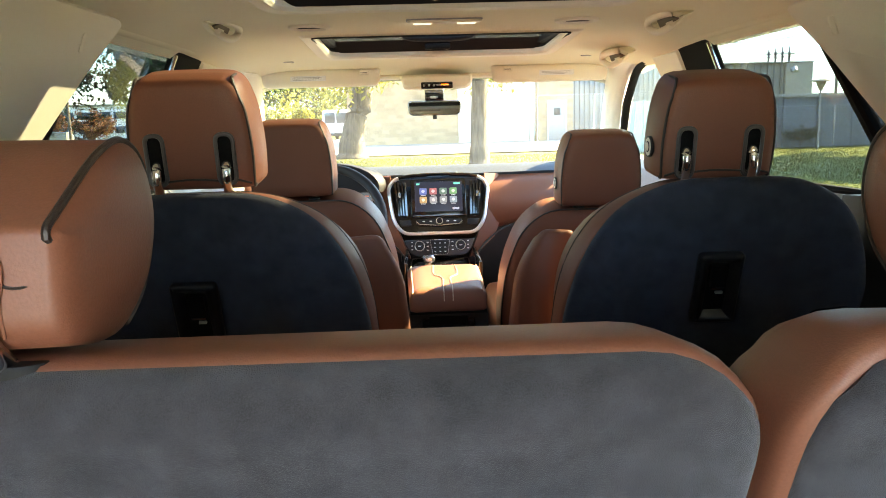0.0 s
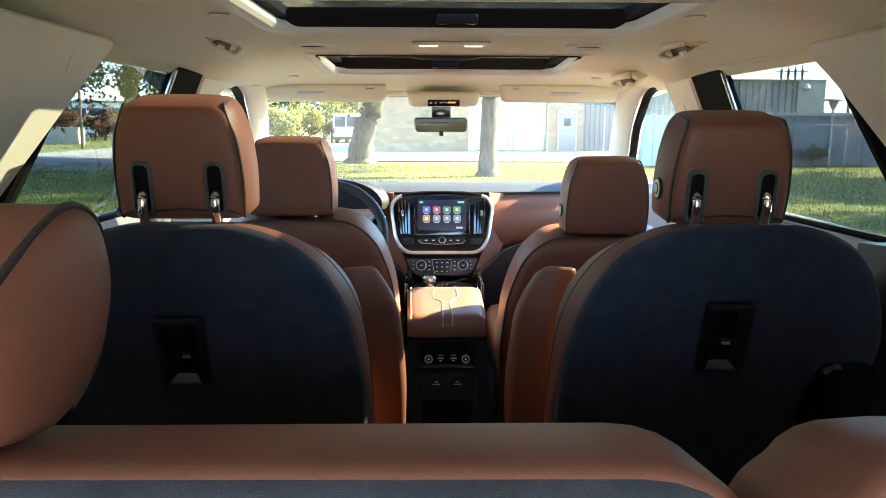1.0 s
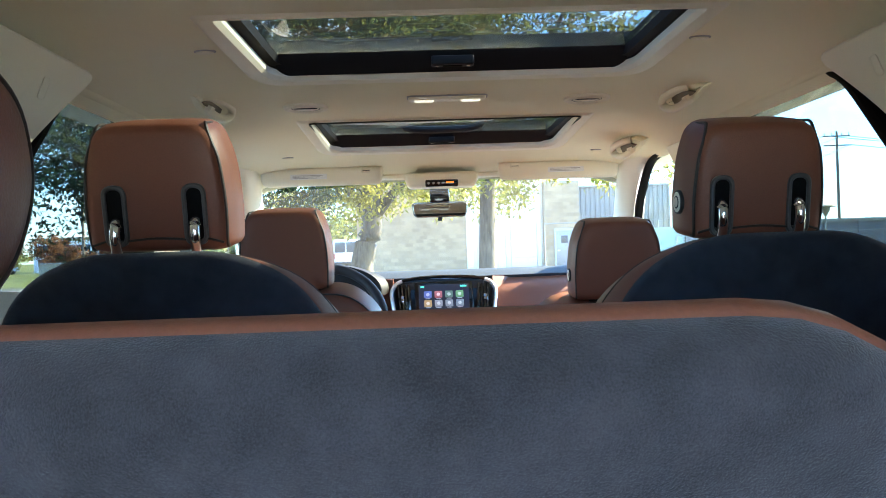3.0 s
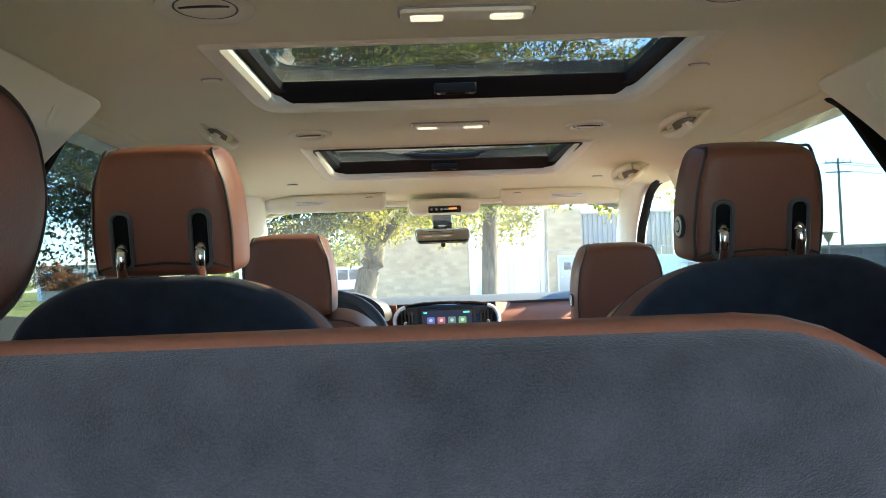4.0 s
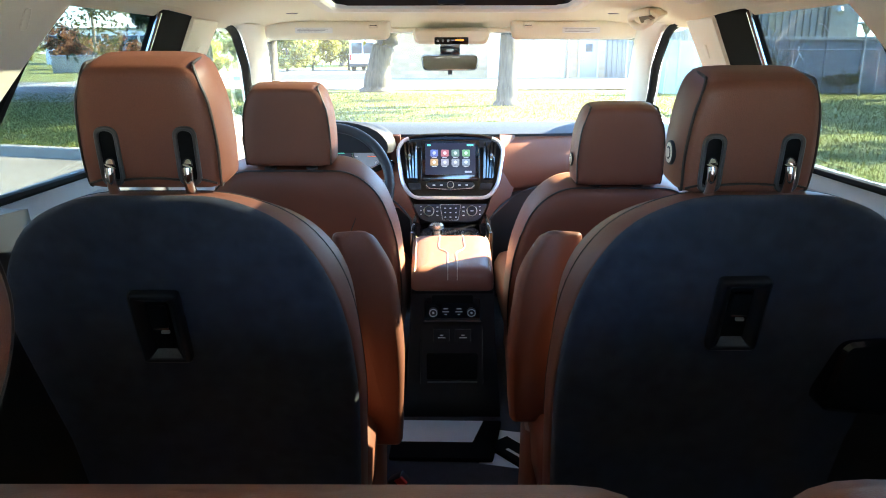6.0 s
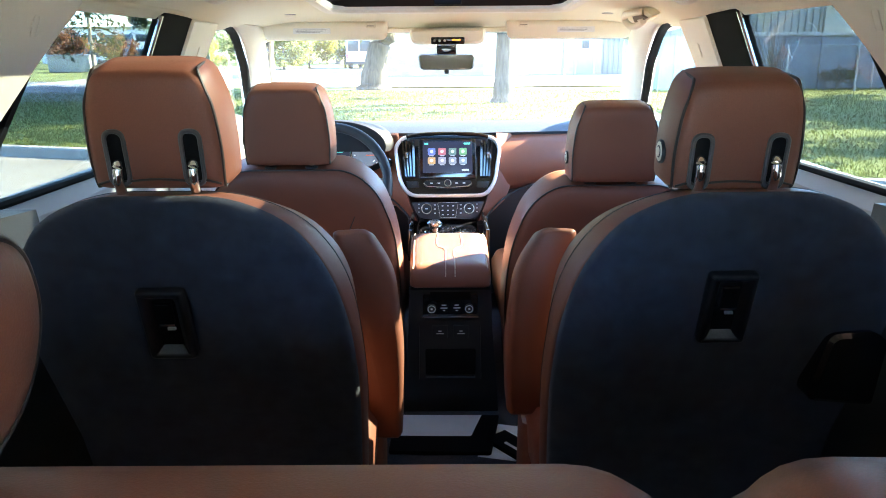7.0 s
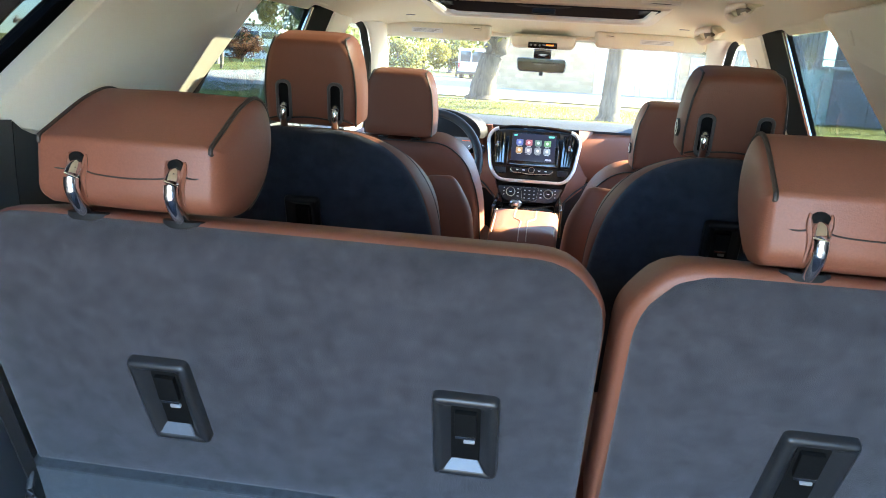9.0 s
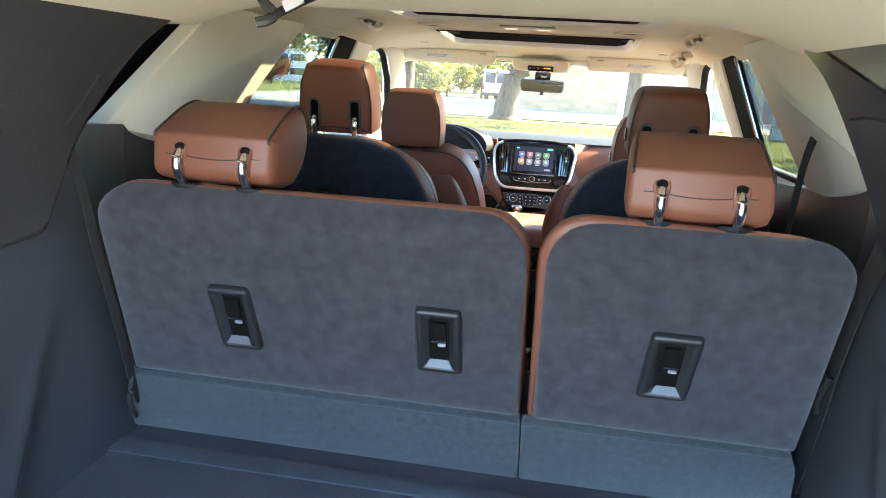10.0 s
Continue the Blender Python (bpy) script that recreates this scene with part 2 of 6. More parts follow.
def smooth_path(pts, n=6):
    pts = [Vector(p) for p in pts]
    out = []
    for i in range(len(pts) - 1):
        p0, p1, p2, p3 = pts[max(i - 1, 0)], pts[i], pts[i + 1], pts[min(i + 2, len(pts) - 1)]
        for j in range(n):
            t = j / n
            out.append(0.5 * ((2 * p1) + (p2 - p0) * t + (2 * p0 - 5 * p1 + 4 * p2 - p3) * t * t + (3 * p1 - p0 - 3 * p2 + p3) * t ** 3))
    return out + [pts[-1]]


def box(x0, x1, y0, y1, z0, z1, bev=0.003):
    bm = bmesh.new()
    bmesh.ops.create_cube(bm, size=1, matrix=Matrix.Translation(((x0 + x1) / 2, (y0 + y1) / 2, (z0 + z1) / 2)) @ Matrix.Diagonal((x1 - x0, y1 - y0, z1 - z0, 1)))
    if bev:
        bmesh.ops.bevel(bm, geom=list(bm.edges), offset=bev, segments=2, affect='EDGES', profile=0.6)
    return bm


def shift(bm, m):
    bmesh.ops.transform(bm, matrix=m, verts=bm.verts)
    return bm


def mesh_of(name, bm, material, sharp=38):
    for e in bm.edges:
        e.smooth = len(e.link_faces) == 2 and e.calc_face_angle(0) < radians(sharp)
    for f in bm.faces:
        f.smooth = True
    me = bpy.data.meshes.new(name)
    bm.to_mesh(me)
    bm.free()
    me.materials.append(material)
    return me


def part(name, bm, material, parent, label="", sharp=38):
    ob = new(name, mesh_of(name, bm, material, sharp))
    if parent:
        ob.parent = parent
    return tagged(ob, label)


def thing(name, label, category, group="", at=None, kind=""):
    ob = new(name)
    ob.empty_display_size = 0.05
    if at is not None:
        ob.matrix_basis = at
    return tagged(ob, label, category, group, kind)


def solo(name, bm, material, label, category="", kind="", group="", sharp=38):
    ob = part(name, bm, material, None, label, sharp)
    return tagged(ob, "", category, group, kind)


def sheet(us, vs, fn, thick=None):
    """A grid of points fn(u, v); with thick, a second sheet offset by that vector closes it."""
    bm = bmesh.new()
    def lay(off):
        g = [[bm.verts.new(Vector(fn(u, v)) + off) for v in vs] for u in us]
        for i in range(len(us) - 1):
            for j in range(len(vs) - 1):
                bm.faces.new((g[i][j], g[i + 1][j], g[i + 1][j + 1], g[i][j + 1]))
        return g
    g = lay(Vector())
    if thick is not None:
        h = lay(Vector(thick))
        a, b = len(us) - 1, len(vs) - 1
        for i in range(a):
            bm.faces.new((g[i][0], g[i + 1][0], h[i + 1][0], h[i][0]))
            bm.faces.new((g[i][b], g[i + 1][b], h[i + 1][b], h[i][b]))
        for j in range(b):
            bm.faces.new((g[0][j], g[0][j + 1], h[0][j + 1], h[0][j]))
            bm.faces.new((g[a][j], g[a][j + 1], h[a][j + 1], h[a][j]))
    bmesh.ops.recalc_face_normals(bm, faces=bm.faces)
    return bm


def lin(a, b, n):
    return [a + (b - a) * i / n for i in range(n + 1)]


# ---- the car's shell ----
def side_x(z):
    return 0.61 + 0.40 * (1.6 - z)


def side(sg, off=0.0):
    return lambda a, b, d: Vector((sg * (side_x(b) - d + off), a, b))


def V2(pts):
    return [Vector(p) for p in pts]


def roof_z(x, y):
    zc = np.interp(y, [-0.15, 0.0, 0.55, 0.64, 0.78, 0.92, 1.0, 1.9, 2.4, 2.66, 2.8], [1.580, 1.584, 1.586, 1.596, 1.638, 1.653, 1.655, 1.655, 1.63, 1.602, 1.578])
    e = max(0.0, (abs(x) - 0.44) / 0.18)
    rear = min(1.0, max(0.0, (1.05 - y) / 0.4)) * float(np.interp(y, [0.6, 0.85], [0.034, 0.078])) * min(1.0, max(0.0, (abs(x) - 0.30) / 0.19)) ** 2
    if rear > 0:
        return zc - max(rear, 0.058 * e * e)
    return zc - float(np.interp(y, [2.2, 2.5], [0.062, 0.030])) * e * e


ROOF_HOLES = ((-0.335, 0.335, 1.17, 1.55), (-0.330, 0.330, 1.955, 2.38))


def headliner(z_off, mat_, name, lab):
    xs = sorted(set([-0.62, -0.595, -0.57, -0.545, -0.52, -0.495, -0.47, -0.445, -0.42, -0.37, -0.335, -0.33, -0.2, -0.1, 0, 0.1, 0.2, 0.33, 0.335, 0.37, 0.42, 0.445, 0.47, 0.495, 0.52, 0.545, 0.57, 0.595, 0.62]))
    ys = sorted(set([-0.15, -0.1, 0, 0.15, 0.3, 0.5, 0.55, 0.6, 0.64, 0.68, 0.73, 0.78, 0.84, 0.9, 0.98, 1.17, 1.3, 1.42, 1.55, 1.7, 1.83, 1.955, 2.1, 2.25, 2.38, 2.45, 2.55, 2.66, 2.72, 2.79]))
    bm = bmesh.new()
    g = {(x, y): bm.verts.new((x, y, roof_z(x, y) + z_off)) for x in xs for y in ys}
    for i in range(len(xs) - 1):
        for j in range(len(ys) - 1):
            cx, cy = (xs[i] + xs[i + 1]) / 2, (ys[j] + ys[j + 1]) / 2
            if any(a < cx < b and c < cy < d for a, b, c, d in ROOF_HOLES):
                continue
            bm.faces.new((g[xs[i], ys[j]], g[xs[i], ys[j + 1]], g[xs[i + 1], ys[j + 1]], g[xs[i + 1], ys[j]]))
    bmesh.ops.delete(bm, geom=[v for v in bm.verts if not v.link_faces], context='VERTS')
    return solo(name, bm, mat_, lab, kind="structure")


headliner(0, M_CREAM, "ceiling", "cream woven fabric headliner with two sunroof openings")
M_PAINT = mat("silver_paint", (0.45, 0.46, 0.48), 0.25, 0.6, 0, 300, 0.04, 2, coat=0.5)
headliner(0.075, M_PAINT, "roof", "painted metal outer roof skin of the car")
solo("roof_liftgate", loft([[Vector((x, y + 0.10 * (1 - (x / 0.62) ** 2) * (y < -0.5), z + o - 0.03 * (x / 0.62) ** 2)) for x in lin(-0.62, 0.62, 12)] for y, z, o in ((-0.16, 1.66, 0), (-0.5, 1.76, 0), (-0.9, 1.86, 0), (-1.2, 1.84, 0), (-1.2, 1.84, 0.06), (-0.9, 1.86, 0.06), (-0.5, 1.76, 0.06), (-0.16, 1.66, 0.06))], closed=False, caps=False, loop=True), M_GREYTRIM, "raised liftgate closing the car above its rear opening", kind="structure")

PILLAR_IN = Matrix.Translation((0, 0.1, 1.48)) @ Matrix.Diagonal((0.885, 0.885, 0.885, 1)) @ Matrix.Translation((0, -0.1, -1.48))
for sg, tag in ((-1, "west"), (1, "east")):
    # side rail between roof and windows
    solo("trim_rail_" + tag, pillow(V2([(-0.1, 1.606), (2.2, 1.606), (2.66, 1.580), (2.66, 1.64), (-0.1, 1.64)]), [(-0.10, 0), (0.012, 0), (0.018, 0.006)], side(sg)), M_CREAM, "cream roof side rail trim", kind="structure")
    # pillar between the door windows
    solo("pillar_b_" + tag, pillow(rpoly([(1.985, 1.6), (2.19, 1.6), (2.13, 1.29), (1.97, 1.29)], 0.01), [(-0.02, 0), (0.009, 0), (0.015, 0.006)], side(sg)), M_CREAMP, "cream plastic pillar trim between the doors", kind="structure")
    solo("pillar_c_" + tag, shift(pillow(rpoly([(1.42, 1.622), (1.335, 1.545), (1.235, 1.425), (1.10, 1.272), (1.0, 1.290), (0.60, 1.366), (0.872, 1.622)], [0.05, 0.08, 0.1, 0.02, 0.02, 0.015, 0.02], 6), [(-0.02, 0), (0.012, 0), (0.017, 0.002), (0.020, 0.0058)], side(sg)), PILLAR_IN), M_CREAMP, "wide cream plastic pillar trim panel", kind="structure")
    # hidden backing, added to stop sun leaking in behind the pillar panel
    solo("pillar_backing_" + tag, pillow(rpoly([(1.40, 1.622), (1.32, 1.545), (1.225, 1.425), (1.09, 1.285), (1.0, 1.305), (0.61, 1.375), (0.872, 1.622)], [0.05, 0.08, 0.1, 0.02, 0.02, 0.015, 0.02], 6), [(-0.04, 0), (-0.012, 0)], side(sg)), M_BLACK, "unseen black backing that blocks light behind the wide pillar", kind="structure")
    # coat hook plate on the wide pillar
    solo("trim_clip_" + tag, shift(slab(rect(0.018, 0.030, 0.005, 1.268, 1.570), 0.0205, 0.0214, 0.001, side(sg)), PILLAR_IN), M_CREAMP, "small cream plastic cover on the pillar", kind="structure")
    solo("trim_clip_b_" + tag, slab(rect(0.02, 0.035, 0.006, 2.09, 1.52), 0.014, 0.0175, 0.001, side(sg)), M_CREAMP, "small cream plastic cover on the pillar", kind="structure")
    dx = lambda a, b, d, sg=sg: Vector((sg * (0.48 + (1.6 - b) * 0.26 - d), a, b))
    solo("pillar_d_" + tag, pillow(rpoly([(0.75 + sg * 0.02, 1.625), (0.64 + sg * 0.03, 1.578), (0.505 + sg * 0.02, 1.515), (0.43 + sg * 0.018, 1.43), (0.388 + sg * 0.015, 1.37), (0.345, 1.24), (-0.80, 1.18), (-0.80, 1.86), (-0.15, 1.67)], [0.01, 0.06, 0.06, 0.06, 0.05, 0.02, 0.02, 0.02, 0.02], 6), [(-0.07, 0), (0.0, 0), (0.008, 0.006), (0.010, 0.02)], dx), M_DARKS, "dark grey plastic rear pillar trim", kind="structure")
    solo("trim_seam_" + tag, tube([dx(a, b, 0.0105) for a, b in ((0.438, 1.470), (0.385, 1.474), (0.30, 1.472), (0.1, 1.45))] if sg > 0 else [dx(a, b, 0.0105) for a, b in ((0.388, 1.468), (0.359, 1.426), (0.335, 1.400))], 0.0016, 6), M_DARK, "raised edge line on the rear pillar trim", kind="structure")
    # front pillar between windscreen and door window
    ra = [(0.575, 2.60, 1.605), (0.60, 2.72, 1.56), (0.635, 2.90, 1.475), (0.67, 3.08, 1.385), (0.70, 3.25, 1.30), (0.73, 3.42, 1.21)]
    rb = [(side_x(1.60) + 0.005, 2.36, 1.60), (side_x(1.56), 2.52, 1.562), (side_x(1.485), 2.70, 1.488), (side_x(1.40), 2.86, 1.398), (side_x(1.32), 3.0, 1.322), (side_x(1.25), 3.14, 1.25)]
    ra, rb = smooth_path(ra, 4), smooth_path(rb, 4)
    rows = []
    for p, q in zip(ra, rb):
        m_ = (p + q) / 2 + Vector((-0.022, -0.008, -0.004))
        o_ = Vector((0.05, 0.04, 0.03))
        rows.append([Vector((sg * v.x, v.y, v.z)) for v in (p + o_ * 0.4, p, p * 0.7 + m_ * 0.3 + Vector((-0.006, 0, 0)), m_, q * 0.7 + m_ * 0.3 + Vector((-0.006, 0, 0)), q, q + o_, (p + q) / 2 + o_)])
    solo("pillar_a_" + tag, loft(rows), M_CREAMP, "cream plastic windscreen pillar trim", kind="structure", sharp=60)

    # windows: dark frame and pane
    def window(name, outer, inner, glass, lab, d0=-0.014, d1=0.018, r=0.04):
        w = thing(name, lab, "window", kind="structure")
        rs = r if isinstance(r, (list, tuple)) else [r] * len(outer)
        part("window_frame", ring(rpoly(outer, rs, 6), rpoly(inner, rs, 6), d0, d1, 0.006, side(sg)), M_BLACK, w, "black rubber and plastic window frame")
        part("pane", slab(rpoly(inner, rs, 6), -0.008, -0.004, 0.0008, side(sg, 0.006)), glass, w)
        return w
    n0 = 1 if sg < 0 else 4
    w2 = window("window_%d" % n0, [(1.998, 1.622), (1.345, 1.618), (1.222, 1.28), (1.985, 1.272)], [(1.80, 1.614), (1.366, 1.610), (1.258, 1.296), (1.785, 1.288)], M_GLASS_T, "rear door window with a black frame and lightly tinted glass", r=[0.03, 0.06, 0.03, 0.02], d1=0.008)
    part("frame_edge", tube([side(sg)(a, b, 0.004) for a, b in ((1.797, 1.60), (1.79, 1.44), (1.783, 1.30))], 0.005, 6), M_SILVER, w2, "thin bright metal edge")
    window("window_%d" % (n0 + 1), [(2.15, 1.600), (2.40, 1.596), (2.69, 1.483), (2.86, 1.388), (3.10, 1.258), (2.11, 1.268)], [(2.172, 1.590), (2.39, 1.586), (2.668, 1.474), (2.835, 1.380), (3.05, 1.272), (2.13, 1.284)], M_GLASS, "front door window with an arched black frame", d1=0.008, r=[0.05, 0.09, 0.05, 0.05, 0.03, 0.02])
    window("window_%d" % (n0 + 2), [(0.86, 1.605), (0.60, 1.37), (-0.13, 1.32), (-0.10, 1.60)], [(0.848, 1.60), (0.597, 1.376), (-0.09, 1.345), (-0.07, 1.58)], M_GLASS_Q, "rear quarter window with tinted glass", d0=-0.02, d1=-0.005)

    part("pane", slab(rpoly([(1.33, 1.60), (1.23, 1.42), (1.13, 1.285), (1.222, 1.285), (1.34, 1.60)], 0.004), -0.008, -0.004, 0.0008, side(sg, 0.004)), M_GLASS_Q, w2, "narrow fixed pane behind the bar")
    # doors below the windows
    def door(name, y0, y1, lab):
        d = thing(name, lab, "car door", kind="structure")
        part("door_panel", loft([[Vector((sg * x, y, z)) for x, z in ((0.84, 0.42), (0.72, 0.42), (0.715, 0.70), (0.70, 0.90), (0.665, 0.93), (0.665, 0.99), (0.705, 1.03), (0.715, 1.20), (0.712, 1.255), (0.735, 1.283), (0.78, 1.285), (0.84, 1.2))] for y in (y0, y1)]), M_GREYTRIM, d, "grey vinyl inner door panel")
        part("armrest", slab(rect(0.62 * (y1 - y0), 0.05, 0.02, (y0 + y1) / 2, 0.975), 0.70, 0.655, 0.012, lambda a, b, dd: Vector((sg * dd, a, b))), M_LEATHER, d, "brown leather armrest")
        part("door_handle", slab(rect(0.11, 0.03, 0.012, y1 - 0.22, 1.10), 0.72, 0.695, 0.004, lambda a, b, dd: Vector((sg * dd, a, b))), M_SILVER, d, "satin silver door handle")
        return d
    door("door_%d" % (1 if sg < 0 else 3), 1.05, 2.03, "rear car door with grey vinyl panel and armrest")
    door("door_%d" % (2 if sg < 0 else 4), 2.045, 3.30, "front car door with grey vinyl panel and armrest")

    # cargo side panel with the wheel housing
    def panel(y, z, sg=sg):
        z = 0.78 + (z - 0.78) / 0.61 * (float(np.interp(y, [0.3, 0.61, 1.0, 1.25], [1.40, 1.382, 1.318, 1.30])) - 0.78)
        f = min(1, max(0, (y - 0.42) / 0.35))
        f = f * f * (3 - 2 * f)
        top = min(1, max(0, (z - 0.95) / 0.36))
        x = 0.575 + 0.045 * f * top + 0.01 * f
        wz = min(1, max(0, (1.17 - z) / 0.37)) ** 0.9
        e1 = y - (0.358 + 0.595 * (z - 1.1))
        e2 = y - (0.213 + 0.39 * (z - 1.1))
        s1 = 1 / (1 + math.exp(min(60, e1 / 0.022)))
        s2 = 1 / (1 + math.exp(min(60, e2 / 0.022)))
        rib = lambda e: math.exp(-((e + 0.03) / 0.028) ** 2)
        x = x - wz * (0.045 * s1 + 0.04 * s2 + 0.014 * rib(e1) + 0.014 * rib(e2))
        return (sg * max(0.42, x), y, z)
    ZS = lin(0.78, 1.20, 42) + [1.26, 1.32, 1.39]
    solo("wall_cargo_" + tag, sheet(lin(-0.80, 0.0, 14) + lin(0.006, 0.60, 99), ZS, panel, (sg * 0.08, 0, 0)), M_CARGOW, "dark grey plastic cargo side panel with wheel housing", kind="structure")
    solo("wall_quarter_" + tag, sheet(lin(0.602, 1.25, 14), ZS, panel, (sg * 0.08, 0, 0)), M_DARK, "matte dark plastic side panel beside the third row", kind="structure")
    solo("wall_body_" + tag, box(min(sg * 0.84, sg * 0.90), max(sg * 0.84, sg * 0.90), -0.82, 3.5, 0.32, 1.14, 0.02), M_PAINT, "painted outer side of the car body", kind="structure")

# windscreen
ws = thing("window_7", "wide raked windscreen of clear glass", "windscreen", kind="structure")
part("pane", loft([[Vector((x, y + 0.10 * (1 - (x / 0.72) ** 2) + k, z)) for x in lin(-w, w, 12)] for y, z, w in ((2.64, 1.60, 0.60), (2.95, 1.445, 0.66), (3.40, 1.22, 0.735)) for k in (0,)], caps=False, closed=False), M_GLASS_W, ws)
part("shade_band", tube([(x, 2.655 + 0.06 * (1 - (x / 0.62) ** 2), 1.592) for x in lin(-0.60, 0.60, 14)], 0.02, 8, flat=0.6), M_CREAMP, ws, "cream header trim above the glass")
M_FLOORC = M_CARPET_B
solo("floor", box(-0.84, 0.84, 0.55, 3.4, 0.47, 0.53, 0.004), M_FLOORC, "black carpeted cabin floor", kind="structure")
solo("floor_cargo", sheet(lin(-0.66, 0.66, 10), lin(-0.17, 0.60, 8), lambda x, y: (x, y, 0.832), (0, 0, -0.05)), M_CARGO, "dark blue-grey carpeted cargo floor", kind="structure")
solo("wall_firewall", box(-0.84, 0.84, 3.42, 3.52, 0.45, 1.19, 0.01), M_DARK, "dark bulkhead below the windscreen", kind="structure")
solo("wall_step", box(-0.66, 0.66, 0.60, 0.64, 0.53, 0.80, 0.004), M_CARPET_B, "carpeted step below the third row seats", kind="structure")
solo("trim_sill_strip", slab(rect(1.2, 0.05, 0.01, 0, 0.50), 0.833, 0.838, 0.002, XY), M_CARGO, "raised carpet edge behind the seats", kind="structure")


# ---- sunroofs ----
def sunroof(name, x, y0, y1, z, lab, latch_y):
    s = thing(name, lab, "sunroof", "sunroofs")
    o = rpoly([(-x - 0.022, y0 - 0.008), (x + 0.022, y0 - 0.008), (x + 0.022, y1 + 0.02), (-x - 0.022, y1 + 0.02)], [0.015, 0.015, 0.07, 0.07], 8)
    i = rpoly([(-x + 0.010, y0 + 0.002), (x - 0.010, y0 + 0.002), (x - 0.014, y1 - 0.022), (-x + 0.014, y1 - 0.022)], [0.012, 0.012, 0.05, 0.05], 8)
    fz = lambda a, b, d: Vector((a, b, roof_z(a, b) + d))
    part("trim_ring", loft([[fz(p.x, p.y, 0.004) for p in inset(o, -0.01)], [fz(p.x, p.y, -0.001) for p in o], [fz(p.x, p.y, -0.005) for p in inset(o, 0.008)], [fz(p.x, p.y, -0.004) for p in inset(i, -0.006)], [fz(p.x, p.y, 0.003) for p in i], [fz(p.x, p.y, 0.014) for p in i]], caps=False), M_CREAMP, s, "cream rounded opening surround")
    i2 = inset(i, -0.004)
    part("frame", loft([[Vector((p.x, p.y, z + 0.004)) for p in i2], [Vector((p.x, p.y, z + 0.018)) for p in inset(i2, 0.002)], [Vector((p.x, p.y, z + 0.020)) for p in inset(i2, 0.018)], [Vector((p.x, p.y, z + 0.034)) for p in inset(i2, 0.020)]], caps=False), M_RUBBER, s, "black sliding frame")
    part("front_bar", loft([[Vector((k * xx, yy, zz)) for xx, yy, zz in ((x - 0.02, y1 - 0.035, z + 0.012), (x - 0.02, y1 - 0.025, z + 0.004), (x - 0.02, y1 - 0.02, z + 0.03), (x - 0.03, y1 - 0.060, z + 0.034), (x - 0.03, y1 - 0.056, z + 0.028))] for k in (-1, -0.97, 0.97, 1)]), M_RUBBER, s, "dark cross bar", sharp=25)
    part("glass_panel", slab(inset(i2, 0.012), z + 0.034, z + 0.039, 0.001, XY), M_GLASS_R, s, "dark tinted roof glass")
    la = part("latch", slab(rect(0.075, 0.024, 0.005, 0, latch_y), z + 0.022, z + 0.006, 0.003, XY), M_RUBBER, s, "dark latch plate")
    part("slot", slab(rect(0.035, 0.008, 0.003, 0, latch_y), z + 0.0065, z + 0.0045, 0.001, XY), M_BLACK, la)
    for sx in (-0.028, 0.028):
        part("screw", slab(disc(0.004, 12, sx, latch_y), z + 0.0065, z + 0.0045, 0.001, XY), M_SILVER, la)
    return s


sunroof("sunroof", 0.335, 1.17, 1.55, 1.655, "rear sunroof with cream surround and tinted glass", 1.49)
sf = sunroof("sunroof", 0.330, 1.955, 2.38, 1.64, "front sunroof with cream surround and tinted glass", 2.33)
part("wind_deflector", tube(smooth_path([(-0.11, 2.25, 1.69), (-0.08, 2.24, 1.672), (0, 2.235, 1.668), (0.08, 2.24, 1.672), (0.11, 2.25, 1.69)], 4), 0.010, 8), M_DARK, sf, "dark curved deflector bar")


def roof_at(x, y):
    return pose(x, y, roof_z(x, y))


def ceiling_speaker(x, y, r):
    s = thing("ceiling_vent", "round cream plastic air vent in the headliner", "air vent", "vents in the headliner", roof_at(x, y))
    part("rim", loft([[Vector((a * math.cos(t), a * math.sin(t), z)) for t in lin(0, 2 * math.pi, 32)[:-1]] for a, z in ((r, 0.002), (r * 0.97, -0.005), (r * 0.78, -0.007), (r * 0.64, -0.003), (r * 0.62, 0.004))], caps=False), M_CREAMP, s)
    part("flap", slab(disc(r * 0.6, 28), 0.002, -0.004, 0.002, XY), M_CREAMP, s, "cream round flap")
    part("flap_line", tube(arc((-r * 0.5, -r * 0.1, -0.004), (0, -r * 0.26, -0.006), (r * 0.5, -r * 0.1, -0.004), 8), 0.0016, 6), M_DARK, s)
    part("gap", loft([[Vector((a * math.cos(t), a * math.sin(t), -0.0035)) for t in lin(0, 2 * math.pi, 28)[:-1]] for a in (r * 0.60, r * 0.64)], caps=False), M_DARK, s)


for vx, vy, vr in ((-0.304, 1.795, 0.048), (0.297, 1.777, 0.050), (-0.303, 1.02, 0.057), (0.303, 1.01, 0.057)):
    ceiling_speaker(vx, vy, vr)


def dome_lamp(x, y, w):
    s = thing("dome_lamp", "cream overhead lamp with two lit clear lenses", "ceiling lamp", "dome lamps", roof_at(x, y))
    part("body", slab(rect(w, 0.034, 0.010), 0.004, -0.008, 0.004, XY), M_CREAMP, s)
    for sx in (-1, 1):
        part("lens", slab(rect(w * 0.25, 0.018, 0.006, sx * w * 0.30, 0), -0.006, -0.0105, 0.002, XY), M_LENS, s, "clear ribbed lamp lens")
    part("rim", ring(rect(w + 0.006, 0.040, 0.012), rect(w, 0.034, 0.010), 0.003, -0.003, 0.001, XY), M_GREYTRIM, s)


